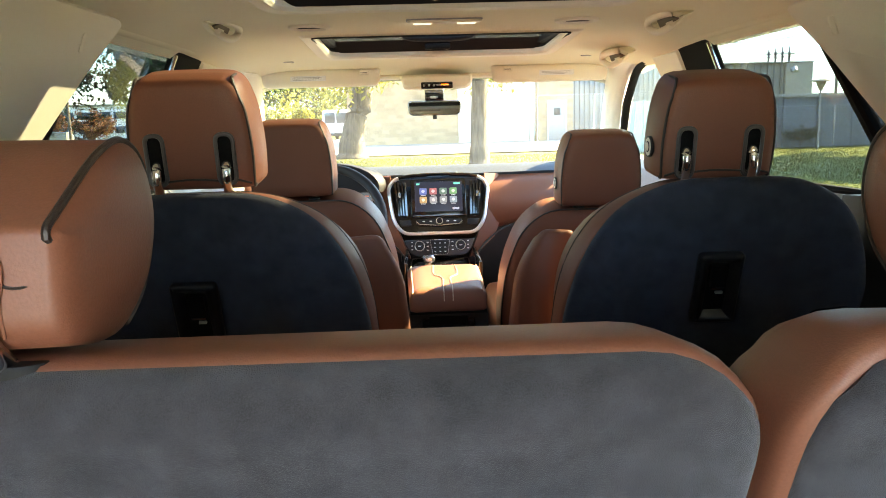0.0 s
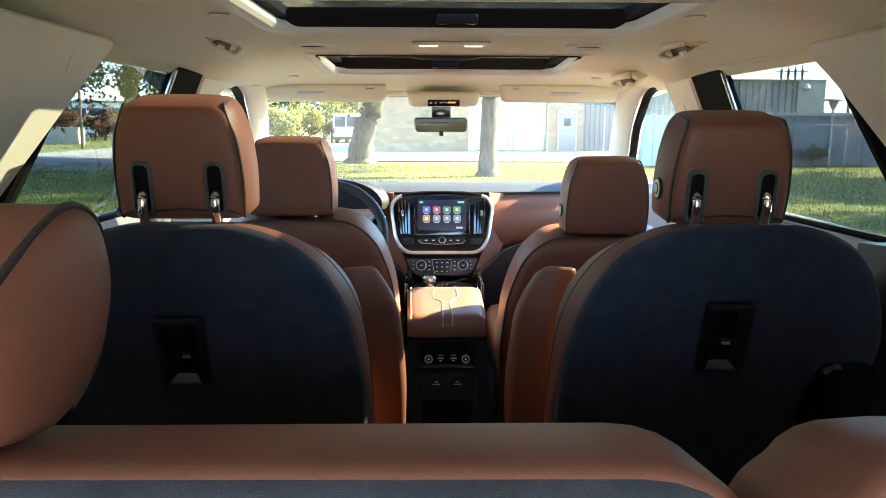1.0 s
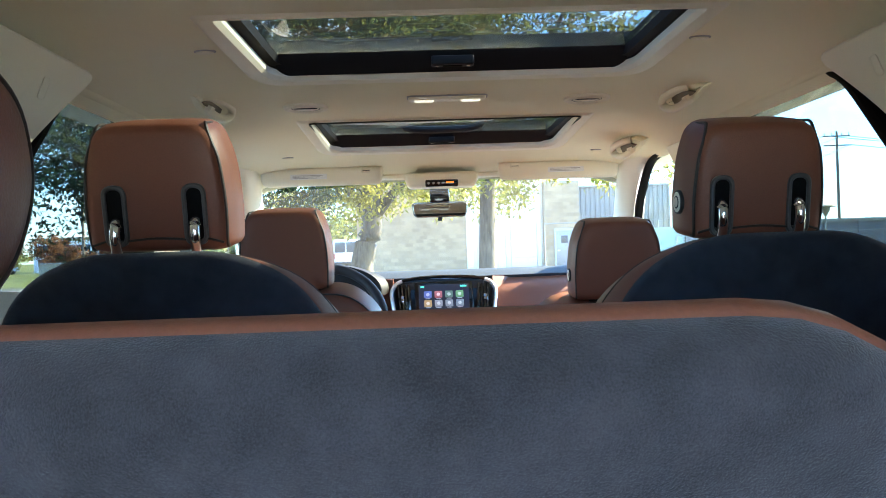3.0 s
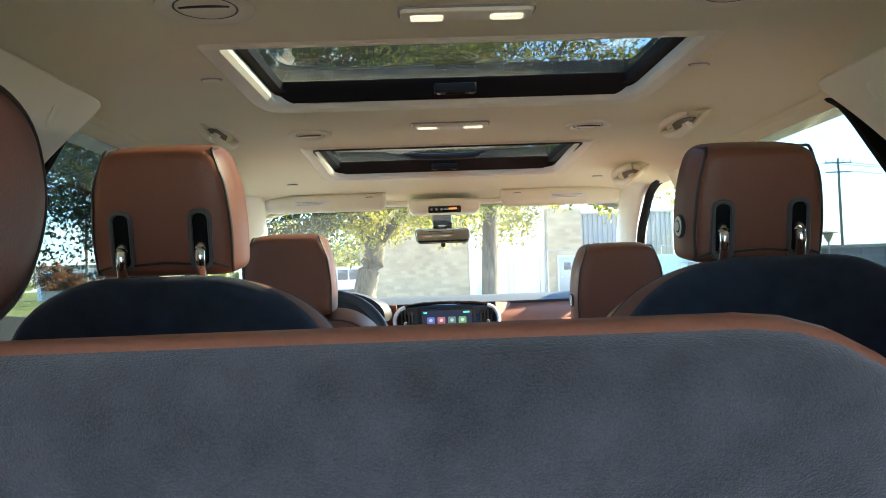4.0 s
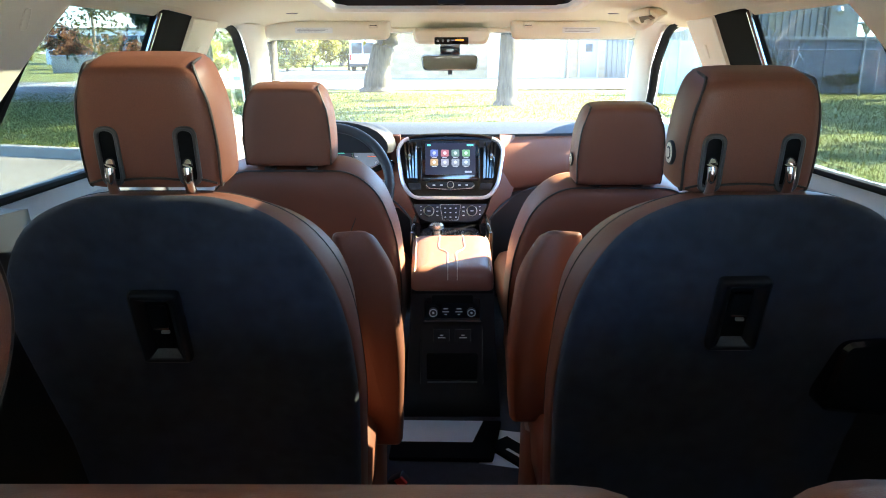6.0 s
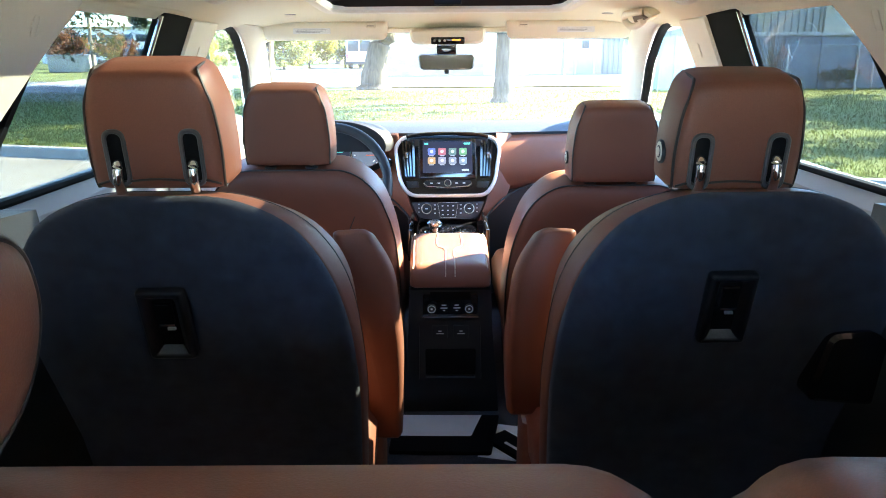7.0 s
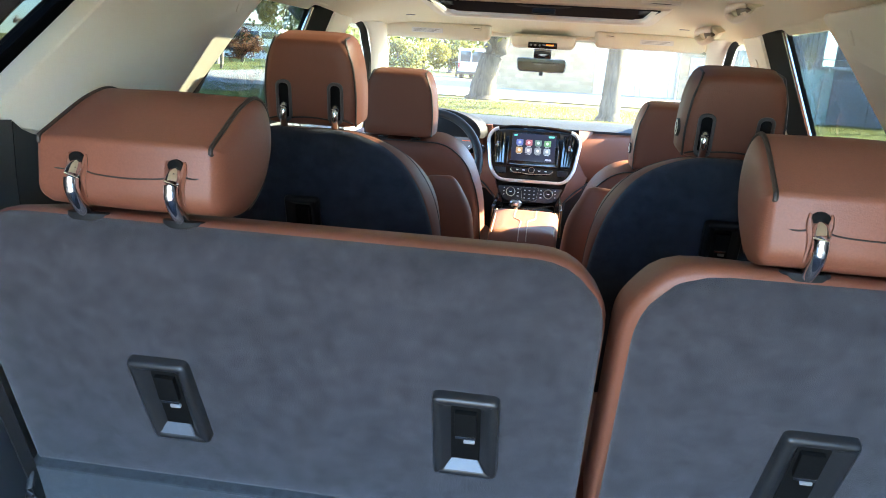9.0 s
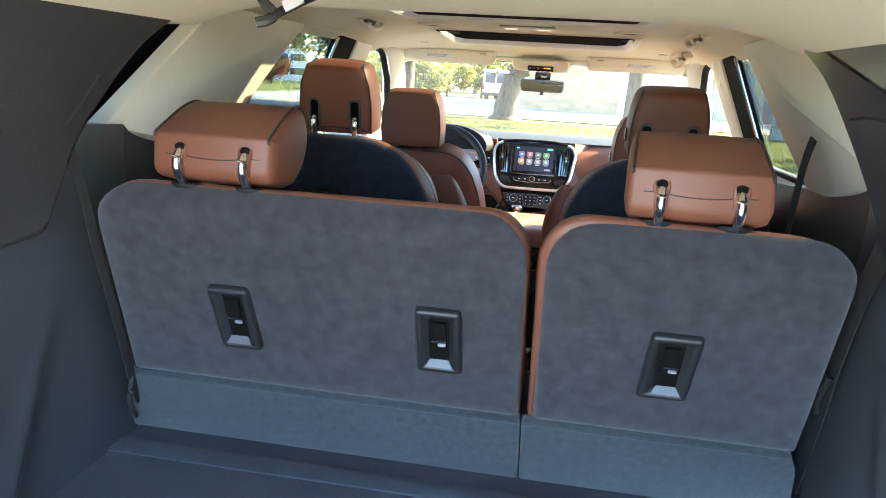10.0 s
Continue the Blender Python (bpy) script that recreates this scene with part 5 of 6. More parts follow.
for k in (-1, 1):
    vo = rpoly([(k * 0.108, 0.060), (k * 0.146, 0.062), (k * 0.168, 0.165), (k * 0.150, 0.192), (k * 0.112, 0.195)], [0.01, 0.02, 0.03, 0.02, 0.01], 4)
    vent = part("air_vent", slab(vo, -0.002, -0.005, 0.001, XZ), M_BLACK, st, "tall dark air vent")
    for j in range(4):
        f = (j + 0.7) / 4.6
        part("blade", loft([[Vector((k * (0.108 + 0.040 * f + 0.016 * f * t + q * 0.0035), -0.006 - d, 0.066 + 0.122 * t)) for q, d in ((-1, 0), (1, 0.004), (1, 0.006), (-1, 0.002))] for t in (0, 0.35, 0.7, 1)]), M_PIANO, vent, "vertical vent blade")
    part("slider", box(k * 0.138 - 0.005, k * 0.138 + 0.005, -0.018, -0.008, 0.128, 0.148, 0.002), M_CHROME, vent, "chrome vent slider")
    part("foot_button", slab(rpoly([(k * 0.098, 0.028), (k * 0.134, 0.026), (k * 0.142, 0.050), (k * 0.100, 0.050)], 0.004), -0.003, -0.009, 0.002, XZ), M_DARK, st, "dark button")
part("top_gloss", tube(smooth_path([(-0.15, 0.0, 0.203), (-0.09, -0.006, 0.212), (0, -0.008, 0.214), (0.09, -0.006, 0.212), (0.15, 0.0, 0.203)], 5), 0.006, 8), M_PIANO, st, "gloss black top edge")

cl = new("climate_controls", None)
cl.parent = dash
cl.matrix_basis = pose(0, 2.655, 0.965, -16, 0, 0)
part("panel", slab(rpoly([(-0.098, 0.0), (0.098, 0.0), (0.128, 0.062), (-0.128, 0.062)], [0.03, 0.03, 0.012, 0.012], 5), 0.02, -0.003, 0.004, XZ), M_DARKS, cl, "dark climate control panel")
for k in (-1, 1):
    part("dial", slab(disc(0.0185, 26, k * 0.072, 0.036), -0.002, -0.018, 0.003, XZ), M_DARK, cl, "round climate dial")
    part("dial_ring", ring(disc(0.0185, 26, k * 0.072, 0.036), disc(0.0150, 26, k * 0.072, 0.036), -0.015, -0.0195, 0.0008, XZ), M_CHROME, cl, "chrome dial ring")
    part("dial_mark", slab(rect(0.010, 0.003, 0, k * 0.072, 0.036), -0.0178, -0.0186, 0.0001, XZ), M_WHITEP, cl)
    for j in range(3):
        part("marking", slab(rect(0.007, 0.0035, 0, k * 0.044, 0.022 + 0.014 * j), -0.003, -0.0040, 0.0001, XZ), M_WHITEP, cl)
        part("marking", slab(rect(0.005, 0.003, 0, k * 0.099, 0.026 + 0.013 * j), -0.003, -0.0040, 0.0001, XZ), M_WHITEP, cl)
po = rpoly([(-0.026, 0.006), (0.026, 0.006), (0.035, 0.058), (-0.035, 0.058)], 0.006)
part("button_pad", slab(po, -0.002, -0.008, 0.002, XZ), M_DARK, cl, "central button pad with bright outline")
part("pad_outline", tube([Vector((p.x, -0.0075, p.y)) for p in po], 0.0014, 6, closed=True, up=(0, 1, 0)), M_SILVER, cl)
for i in range(9):
    part("marking", slab(rect(0.006, 0.003, 0, -0.018 + 0.018 * (i % 3), 0.016 + 0.015 * (i // 3)), -0.0078, -0.0088, 0.0001, XZ), M_WHITEP, cl)

# starter button, driver side
sb = thing("start_button", "round starter button with bright ring on the dash", "button", at=pose(-0.208, 2.735, 1.145, -10, 0, 0))
part("cap", slab(disc(0.014, 20), 0.02, -0.012, 0.002, XZ), M_DASH, sb)
part("rim", ring(disc(0.020, 22), disc(0.014, 22), 0.02, -0.008, 0.002, XZ), M_CHROME, sb, "bright ring")
part("marking", slab(rect(0.010, 0.003), -0.0115, -0.0128, 0.0001, XZ), M_WHITEP, sb)

# instrument cluster
ic = thing("instrument_cluster", "lit instrument cluster with two round gauges", "instrument cluster", at=pose(-0.37, 2.70, 1.19, -18, 0, 0))
part("face", slab(rect(0.31, 0.125, 0.05), 0.01, 0.0, 0.003, XZ), M_BLACK, ic)
M_GAUGE = glow("gauge_face", (0.03, 0.04, 0.06), 0.08)
M_NEEDLE = glow("needle", (0.7, 0.12, 0.05), 0.008)
for k in (-1, 1):
    part("gauge", slab(disc(0.050, 28, k * 0.095, 0), 0.002, -0.006, 0.002, XZ), M_GAUGE, ic, "round gauge")
    part("gauge_ring", ring(disc(0.054, 28, k * 0.095, 0), disc(0.048, 28, k * 0.095, 0), 0.002, -0.012, 0.002, XZ), M_SILVER, ic, "silver gauge ring")
    part("needle", box(k * 0.095 - 0.002, k * 0.095 + 0.03, -0.008, -0.0065, -0.012, -0.009, 0.0005), M_NEEDLE, ic, "red needle")
    for j in range(9):
        a = radians(-50 + j * 35)
        part("tick", shift(slab(rect(0.003, 0.008), -0.0055, -0.0068, 0.0001, XZ), pose(k * 0.095 - 0.040 * math.cos(a), 0, 0.040 * math.sin(a), 0, 90 - math.degrees(a), 0)), M_WHITEP, ic)
part("display", slab(rect(0.075, 0.085, 0.006), 0.002, -0.004, 0.001, XZ), M_SCREEN, ic, "small lit display")
for j in range(3):
    part("marking", slab(rect(0.04 - 0.01 * j, 0.006, 0, 0, 0.025 - 0.022 * j), -0.0038, -0.0048, 0.0001, XZ), M_TEAL, ic)

# steering wheel
sw = thing("steering_wheel", "black leather steering wheel with silver spokes", "steering wheel", at=pose(-0.372, 2.45, 1.125, -24, 0, 0))
part("rim", tube([(0.185 * math.cos(t), 0, 0.185 * math.sin(t)) for t in lin(0, 2 * math.pi, 48)[:-1]], 0.0155, 10, closed=True, up=(0, 1, 0)), M_DARK, sw, "black leather rim")
part("hub", pillow(rpoly([(-0.075, -0.06), (0.075, -0.06), (0.085, 0.045), (-0.085, 0.045)], 0.04), [(0.05, 0.01), (0.02, 0), (-0.02, 0.006), (-0.028, 0.025)], XZ), M_DARK, sw, "black hub pad")
for k in (-1, 1):
    part("spoke", loft([[Vector((k * x, y, z)) for y, z in ((-0.006, a), (0.010, a), (0.010, b), (-0.006, b))] for x, a, b in ((0.075, -0.035, 0.03), (0.12, -0.028, 0.022), (0.178, -0.022, 0.016))]), M_SILVER, sw, "silver spoke")
    part("switch_pad", box(k * 0.115 - 0.022, k * 0.115 + 0.022, -0.016, -0.006, -0.020, 0.016, 0.004), M_DARK, sw, "dark switch pad")
part("lower_spoke", box(-0.022, 0.022, -0.006, 0.010, -0.176, -0.055, 0.004), M_SILVER, sw, "silver lower spoke")
part("column", tube([(0, 0.02, 0), (0, 0.30, -0.02)], 0.045, 14), M_DARK, sw, "dark column shroud")

# papers on the floor between the seats
solo("paper", slab(V2([(-0.155, 1.935), (0.052, 1.930), (0.085, 2.045), (-0.150, 2.050)]), 0.5445, 0.5455, 0.0003, XY), M_PAPER, "white printed sheet of paper lying on a folder", "paper")
solo("folder", slab(rpoly([(-0.16, 1.86), (0.10, 1.85), (0.135, 2.05), (-0.155, 2.056)], 0.008), 0.532, 0.544, 0.003, XY), M_BLACK, "black document folder on the floor", "folder")
solo("paper", shift(slab(V2([(-0.07, -0.09), (0.07, -0.09), (0.07, 0.09), (-0.07, 0.09)]), 0.5305, 0.5315, 0.0003, XY), pose(0.155, 1.92, 0.0, 0, 0, -14)), M_PAPER, "white leaflet on the floor beside the folder", "paper")
bk = thing("booklet", "black booklet with plain white print bars on the floor", "booklet", at=pose(0.165, 1.88, 0.532, 0, 0, 38))
part("cover", box(-0.035, 0.035, -0.08, 0.08, 0, 0.012, 0.002), M_BLACK, bk)
part("print_bar", box(-0.015, -0.006, -0.05, 0.03, 0.0118, 0.0128, 0.0002), M_WHITEP, bk)


# ---- outdoors ----
M_GRASS = mat("lawn_ground", (0.110, 0.122, 0.040), 0.95, 0, 1.0, 25, 0.55, 0.35, spec=0.1)
M_BLADE = leaf_mat("grass_blades", (0.135, 0.150, 0.046))
M_ASPH = mat("asphalt", (0.065, 0.068, 0.075), 0.9, 0, 0.8, 60, 0.25, 0.4)
M_CONC = mat("pale_concrete", (0.22, 0.205, 0.18), 0.85, 0, 0.6, 40, 0.18, 0.5)
M_PARK = mat("worn_pavement", (0.15, 0.132, 0.105), 0.9, 0, 0.8, 50, 0.25, 0.7)
M_BRICK = mat("tan_brick", (0.40, 0.285, 0.175), 0.9, 0, 0.4, 30, 0.16, 0.6, rnd=0.14)
M_MORTAR = mat("mortar", (0.38, 0.29, 0.20), 0.95, 0, 0.5, 30, 0.15)
M_WHITEW = mat("white_wall_paint", (0.82, 0.80, 0.76), 0.7, 0, 0.2, 20, 0.06, 0.6)
M_STEEL = mat("grey_corrugated_steel", (0.22, 0.22, 0.21), 0.5, 0.3, 0, 30, 0.10, 0.5)
M_FENCE = mat("blue_grey_panel", (0.14, 0.165, 0.20), 0.75, 0, 0.3, 25, 0.14, 0.7)
M_BARK = mat("bark", (0.060, 0.053, 0.043), 0.95, 0, 1.0, 16, 0.8, 3.0, stretch=(1, 1, 0.16))
M_LEAF = leaf_mat("yellow_green_leaves", (0.25, 0.24, 0.06))
M_LEAFG = leaf_mat("green_leaves", (0.21, 0.22, 0.085))
M_PINE = leaf_mat("pine_needles", (0.035, 0.058, 0.026))
M_RED = leaf_mat("autumn_leaves", (0.20, 0.10, 0.055))
M_LAMP_RED = mat("red_lamp", (0.3, 0.02, 0.02), 0.2)
M_WHITEV = mat("white_van_paint", (0.45, 0.47, 0.50), 0.35, 0, 0, 20, 0.04, 1, coat=0.3)
M_BLUEV = mat("blue_car_paint", (0.06, 0.12, 0.28), 0.3, 0.2, 0, 20, 0.05, 1, coat=0.4)
M_WGLASS = mat("dark_window", (0.03, 0.04, 0.05), 0.1, 0, 0, 20, 0.1)
M_TYRE = mat("tyre", (0.02, 0.02, 0.02), 0.85, 0, 0.4, 60, 0.2)
M_WOODP = mat("pole_wood", (0.14, 0.115, 0.09), 0.9, 0, 0.6, 20, 0.3, 2, stretch=(1, 1, 0.1))
M_GALV = mat("galvanised", (0.30, 0.31, 0.32), 0.45, 0.7, 0, 40, 0.1)
M_TEALP = mat("pale_teal_panel", (0.30, 0.42, 0.42), 0.7, 0, 0.2, 20, 0.1, 0.6)
M_BEIGE = mat("beige_wall", (0.33, 0.30, 0.25), 0.85, 0, 0.2, 10, 0.1, 0.3)

KERB = 9.57


def ky(x):
    """The kerb runs aslant to the car."""
    return KERB - 0.32 * max(-26, min(26, x))


def ground_z(x, y):
    d = math.hypot(x, y)
    z = 0.02 * math.sin(x * 0.23 + 1) * math.sin(y * 0.19) if d < 200 else 0
    return z + (0.13 if y > ky(x) + 0.05 else 0)


us = [-900, -400, -200, -120, -80, -60, -45, -35, -28, -22, -17, -13, -10, -8, -6, -4, -2, 0, 2, 4, 6, 8, 10, 12, 15, 18, 22, 27, 33, 40, 50, 65, 90, 140, 250, 500, 900]
vs_ = [KERB + 0.1, 10.5, 12, 14, 16, 18, 20, 22, 24, 26, 28, 31, 34, 38, 43, 50, 60, 75, 100, 150, 300, 900]
lawn_y = lambda x, y: y + (ky(x) - KERB) * max(0.0, 1 - (y - KERB - 0.1) / 16)
solo("ground", sheet(us, vs_, lambda x, y: (x, lawn_y(x, y), ground_z(x, lawn_y(x, y)))), M_GRASS, "mown lawn reaching to the horizon", kind="structure")
solo("pavement", sheet(us, [-900, -300, -100, -40, -15, -5, 0, 3, 6, 8, KERB - 0.05], lambda x, y: (x, y + (ky(x) - KERB) * max(0.0, min(1.0, (y + 15) / 24.5)), 0.0)), M_PARK, "worn pale parking pavement under the car", kind="structure")
solo("kerb", loft([[Vector((x, y + ky(x) - KERB, z)) for y, z in ((KERB - 0.08, -0.05), (KERB - 0.07, 0.12), (KERB - 0.045, 0.145), (KERB + 0.10, 0.15), (KERB + 0.12, -0.05))] for x in [-120, -60] + lin(-26, 26, 26) + [60, 120]]), M_CONC, "pale concrete kerb at the edge of the lawn", kind="structure")
solo("driveway", sheet([-18, -13, -10, -7, -3.75, -3.7, 0, 4, 8, 12, 14], [0, 0.2, 0.4, 0.7, 1.0], lambda x, v: (x, 28.8 + 0.25 * max(0, -6 - x) + v * (32 if x < -3.72 else 12.4), 0.165)), M_CONC, "sunlit pale concrete driveway before the building", kind="structure")
solo("road", sheet(lin(-70, -9.5, 10), [0, 0.25, 0.5, 0.75, 1.0], lambda x, y: (x, np.interp(x, [-70, -9.5], [19, 22.0]) + y * np.interp(x, [-70, -9.5], [26, 13]), 0.16)), M_ASPH, "grey asphalt road beyond the lawn", kind="structure")

# short grass along the near edge of the lawn
rng = random.Random(5)


def blades(x0, x1, y0, y1, n, h):
    vs, fs = [], []
    for _ in range(n):
        y = y0 + (y1 - y0) * rng.random() ** 1.5
        x = rng.uniform(x0, x1) * (0.5 + 0.5 * y / y1)
        y = lawn_y(x, y)
        a, hh, w = rng.uniform(0, 6.28), h * rng.uniform(0.4, 1.3), 0.006 + 0.0006 * y
        z = ground_z(x, y)
        dx, dy = w * math.cos(a), w * math.sin(a)
        lx, ly = rng.uniform(-0.03, 0.03), rng.uniform(-0.03, 0.03)
        k = len(vs)
        vs += [(x - dx, y - dy, z - 0.005), (x + dx, y + dy, z - 0.005), (x + lx, y + ly, z + hh)]
        fs.append((k, k + 1, k + 2))
    me = bpy.data.meshes.new("grass")
    me.from_pydata(vs, [], fs)
    me.materials.append(M_BLADE)
    return tagged(new("grass", me), "uneven short green grass of the lawn", "grass", kind="stuff")


blades(-24, 24, KERB + 0.15, 27, 110000, 0.045)


def leaf_cloud(centres, n, size, seed):
    """Many small leaves scattered about the given (place, radius) clumps."""
    r = random.Random(seed)
    vs, fs = [], []
    for _ in range(n):
        (cx, cy, cz), rad = centres[r.randrange(len(centres))]
        v = Vector((r.gauss(0, 1), r.gauss(0, 1), r.gauss(0, 0.75)))
        v = v.normalized() * rad * (r.random() ** 0.45)
        p = Vector((cx, cy, cz)) + v
        e = Euler((r.uniform(-1.2, 1.2), r.uniform(-1.2, 1.2), r.uniform(0, 6.28))).to_matrix()
        s = size * r.uniform(0.6, 1.4)
        k = len(vs)
        vs += [tuple(p + e @ Vector(q)) for q in ((-s, 0, 0), (0, -s * 0.45, 0.1 * s), (s, 0, 0), (0, s * 0.45, 0.1 * s))]
        fs.append((k, k + 1, k + 2, k + 3))
    me = bpy.data.meshes.new("crown")
    me.from_pydata(vs, [], fs)
    return me


def tree(x, y, h, r0, trunk_h, leaf, n, size, seed, lab, spread=4.5, lean=0.0, limbs=7, low=0.55, drop=0.0, forks=()):
    r = random.Random(seed)
    t = thing("tree", lab, "tree", "", pose(x, y, ground_z(x, y)))
    bm = bmesh.new()
    def add(b):
        me = bpy.data.meshes.new("t")
        b.to_mesh(me)
        b.free()
        bm.from_mesh(me)
        bpy.data.meshes.remove(me)
    top = Vector((lean, 0, trunk_h))
    pth = [(0, 0, -0.1), (0.0, 0, 0.15), (lean * 0.15, 0, trunk_h * 0.3), (lean * 0.6, 0.05, trunk_h * 0.7), tuple(top), (lean * 1.1, 0, h * 0.62), (lean * 1.2, 0.2, h * 0.88)]
    sp = smooth_path(pth, 5)
    tp = [max(0.12, (1.45 if p.z < 0.1 else 1.12 if p.z < 0.6 else 1.0) * (1 - 0.85 * max(0, p.z) / h)) for p in sp]
    add(tube(sp, r0, 12, taper=tp))
    cents = []
    for i in range(limbs):
        a = 2.4 * i + r.uniform(-0.3, 0.3)
        z0 = trunk_h * r.uniform(0.85, 1.0) + (h * 0.55 - trunk_h) * max(0, (i - 1) / limbs)
        ln = spread * r.uniform(0.75, 1.1)
        b = Vector((lean * z0 / max(trunk_h, 0.1) if z0 < trunk_h else lean, 0, z0))
        e = b + Vector((math.cos(a) * ln, math.sin(a) * ln, (h - z0) * r.uniform(0.25, 0.7) - drop * r.random()))
        mid = (b + e) / 2 + Vector((0, 0, 0.16 * ln))
        lp = arc(b, mid, e, 8)
        add(tube(lp, r0 * 0.46, 8, taper=[1 - 0.85 * q / 8 for q in range(9)]))
        for q in (4, 6, 8):
            cents.append((tuple(lp[q]), spread * r.uniform(0.16, 0.32)))
            for _ in range(3):
                d = Vector((r.uniform(-1, 1), r.uniform(-1, 1), r.uniform(-0.55 - drop * 0.3, 0.6))) * spread * 0.36
                cents.append((tuple(lp[q] + d), spread * r.uniform(0.12, 0.24)))
                add(tube([lp[q], lp[q] + d], r0 * 0.09, 5, taper=[1, 0.3]))
    for fk in forks:
        fp = smooth_path(fk, 5)
        add(tube(fp, r0 * 0.78, 10, taper=[1 - 0.7 * q / len(fp) for q in range(len(fp))]))
        for q in range(len(fp) // 3, len(fp), 2):
            for _ in range(2):
                d = Vector((r.uniform(-1.2, 0.8), r.uniform(-1, 1), r.uniform(-0.4, 0.5)))
                add(tube([fp[q], fp[q] + d], r0 * 0.08, 5, taper=[1, 0.3]))
                cents.append((tuple(fp[q] + d), r.uniform(0.22, 0.5)))
    for _ in range(limbs * 2):
        a, q = r.uniform(0, 6.28), r.uniform(0, 0.6)
        cents.append(((lean + math.cos(a) * q * spread, math.sin(a) * q * spread, h * r.uniform(0.6, 0.97)), spread * r.uniform(0.14, 0.26)))
    part("trunk", bm, M_BARK, t, "furrowed grey-brown trunk and limbs", sharp=180)
    me = leaf_cloud(cents, n, size, seed + 100)
    me.materials.append(leaf)
    c = new("crown", me)
    c.parent = t
    return t


tree(-2.45, 28.0, 14.5, 0.44, 2.5, M_LEAF, 56000, 0.095, 3, "large tree with yellowing leaves and a forked trunk on the lawn", 5.6, 0.5, 11, drop=3.0)
tree(1.65, 20.8, 13.0, 0.26, 3.6, M_LEAF, 50000, 0.075, 9, "tree with a straight pale trunk and yellow-green leaves", 4.2, 0.1, 10, drop=3.0)
tree(-7.0, 31.5, 12, 0.27, 3.6, M_LEAF, 24000, 0.085, 14, "tree with yellow-green leaves beside the driveway", 4.8, 0.1, 9, drop=0.6)
tree(-6.15, 20.0, 10.5, 0.30, 2.1, M_PINE, 60000, 0.07, 21, "dark green tree on the lawn with a thick forked trunk", 5.2, -0.1, 12, drop=2.2, forks=([(0, 0, 1.8), (-0.6, 0, 2.35), (-1.2, 0, 2.8), (-1.5, 0, 3.5), (-2.1, 0.1, 4.8)], [(-0.1, 0, 2.0), (-0.3, 0, 2.9), (-0.15, 0, 4.0), (0.2, 0, 5.5)]))
tree(-15.2, 24.0, 12, 0.26, 2.6, M_PINE, 30000, 0.075, 22, "dark green tree standing beside the road", 4.8, 0.2, 11, drop=2.4)
tree(-31.0, 64, 3.6, 0.14, 0.5, M_RED, 6000, 0.11, 31, "small tree with red autumn leaves beyond the road", 2.2, 0, 7, drop=0.6)
tree(-27.4, 66, 3.0, 0.14, 0.5, M_RED, 4500, 0.11, 32, "small tree with rusty autumn leaves beyond the road", 1.8, 0, 7, drop=0.6)
for i in range(7):
    tree(-24 + 4.6 * i, 78 + 5 * (i % 3), 7.5 + 2.0 * ((i * 7) % 4), 0.3, 2.0, (M_LEAFG, M_LEAF, M_LEAFG)[i % 3], 3000, 0.22, 40 + i, "green and yellow tree in the distance behind the driveway", 4.8, 0, 8, drop=2.0)

for i in range(6):
    tree(-17.5 + 1.9 * i + 0.5 * (i % 2), 56 + 2.5 * (i % 3), 2.6 + 0.6 * ((i * 5) % 3), 0.08, 0.4, (M_LEAF, M_LEAFG)[i % 2], 5000, 0.12, 70 + i, "leafy yellow-green bush beyond the driveway", 1.7, 0, 7, drop=0.6)
for i in range(4):
    tree(-52 + 3.2 * i, 74 + 3 * (i % 2), 3.2 + 0.5 * (i % 3), 0.16, 0.6, (M_RED, M_LEAFG)[i % 2], 5000, 0.16, 80 + i, "rusty and green tree beyond the road", 2.2, 0, 7, drop=0.6)

tree(13.1, 25.7, 0.75, 0.03, 0.1, M_PINE, 2500, 0.035, 95, "low dark bush at the foot of the fence", 0.5, 0, 6)
# two trees out of view, added for their shadows on the right lawn
tree(20.5, 21.0, 9.0, 0.3, 3.0, M_LEAFG, 14000, 0.16, 96, "unseen leafy tree added to cast shade bands on the lawn", 3.8, 0, 9)
tree(18.0, 14.5, 8.0, 0.3, 3.0, M_LEAFG, 14000, 0.16, 97, "unseen leafy tree added to cast shade bands on the lawn", 3.4, 0, 9)
# bare shrub before the fence
sh_ = thing("shrub", "bare twiggy shrub in front of the grey fence", "shrub", at=pose(9.6, 22.6, 0.13))
bm = bmesh.new()
for i in range(34):
    a, q = rng.uniform(0, 6.28), rng.uniform(0.1, 0.75)
    b = tube(smooth_path([(0.03 * math.cos(a), 0.03 * math.sin(a), 0), (0.25 * q * math.cos(a), 0.25 * q * math.sin(a), 0.8), (q * math.cos(a), q * math.sin(a), rng.uniform(1.2, 2.4))], 3), 0.012, 5, taper=[1, .95, .9, .8, .6, .4, .25])
    me = bpy.data.meshes.new("t")
    b.to_mesh(me)
    b.free()
    bm.from_mesh(me)
    bpy.data.meshes.remove(me)
part("twigs", bm, M_BARK, sh_, sharp=180)


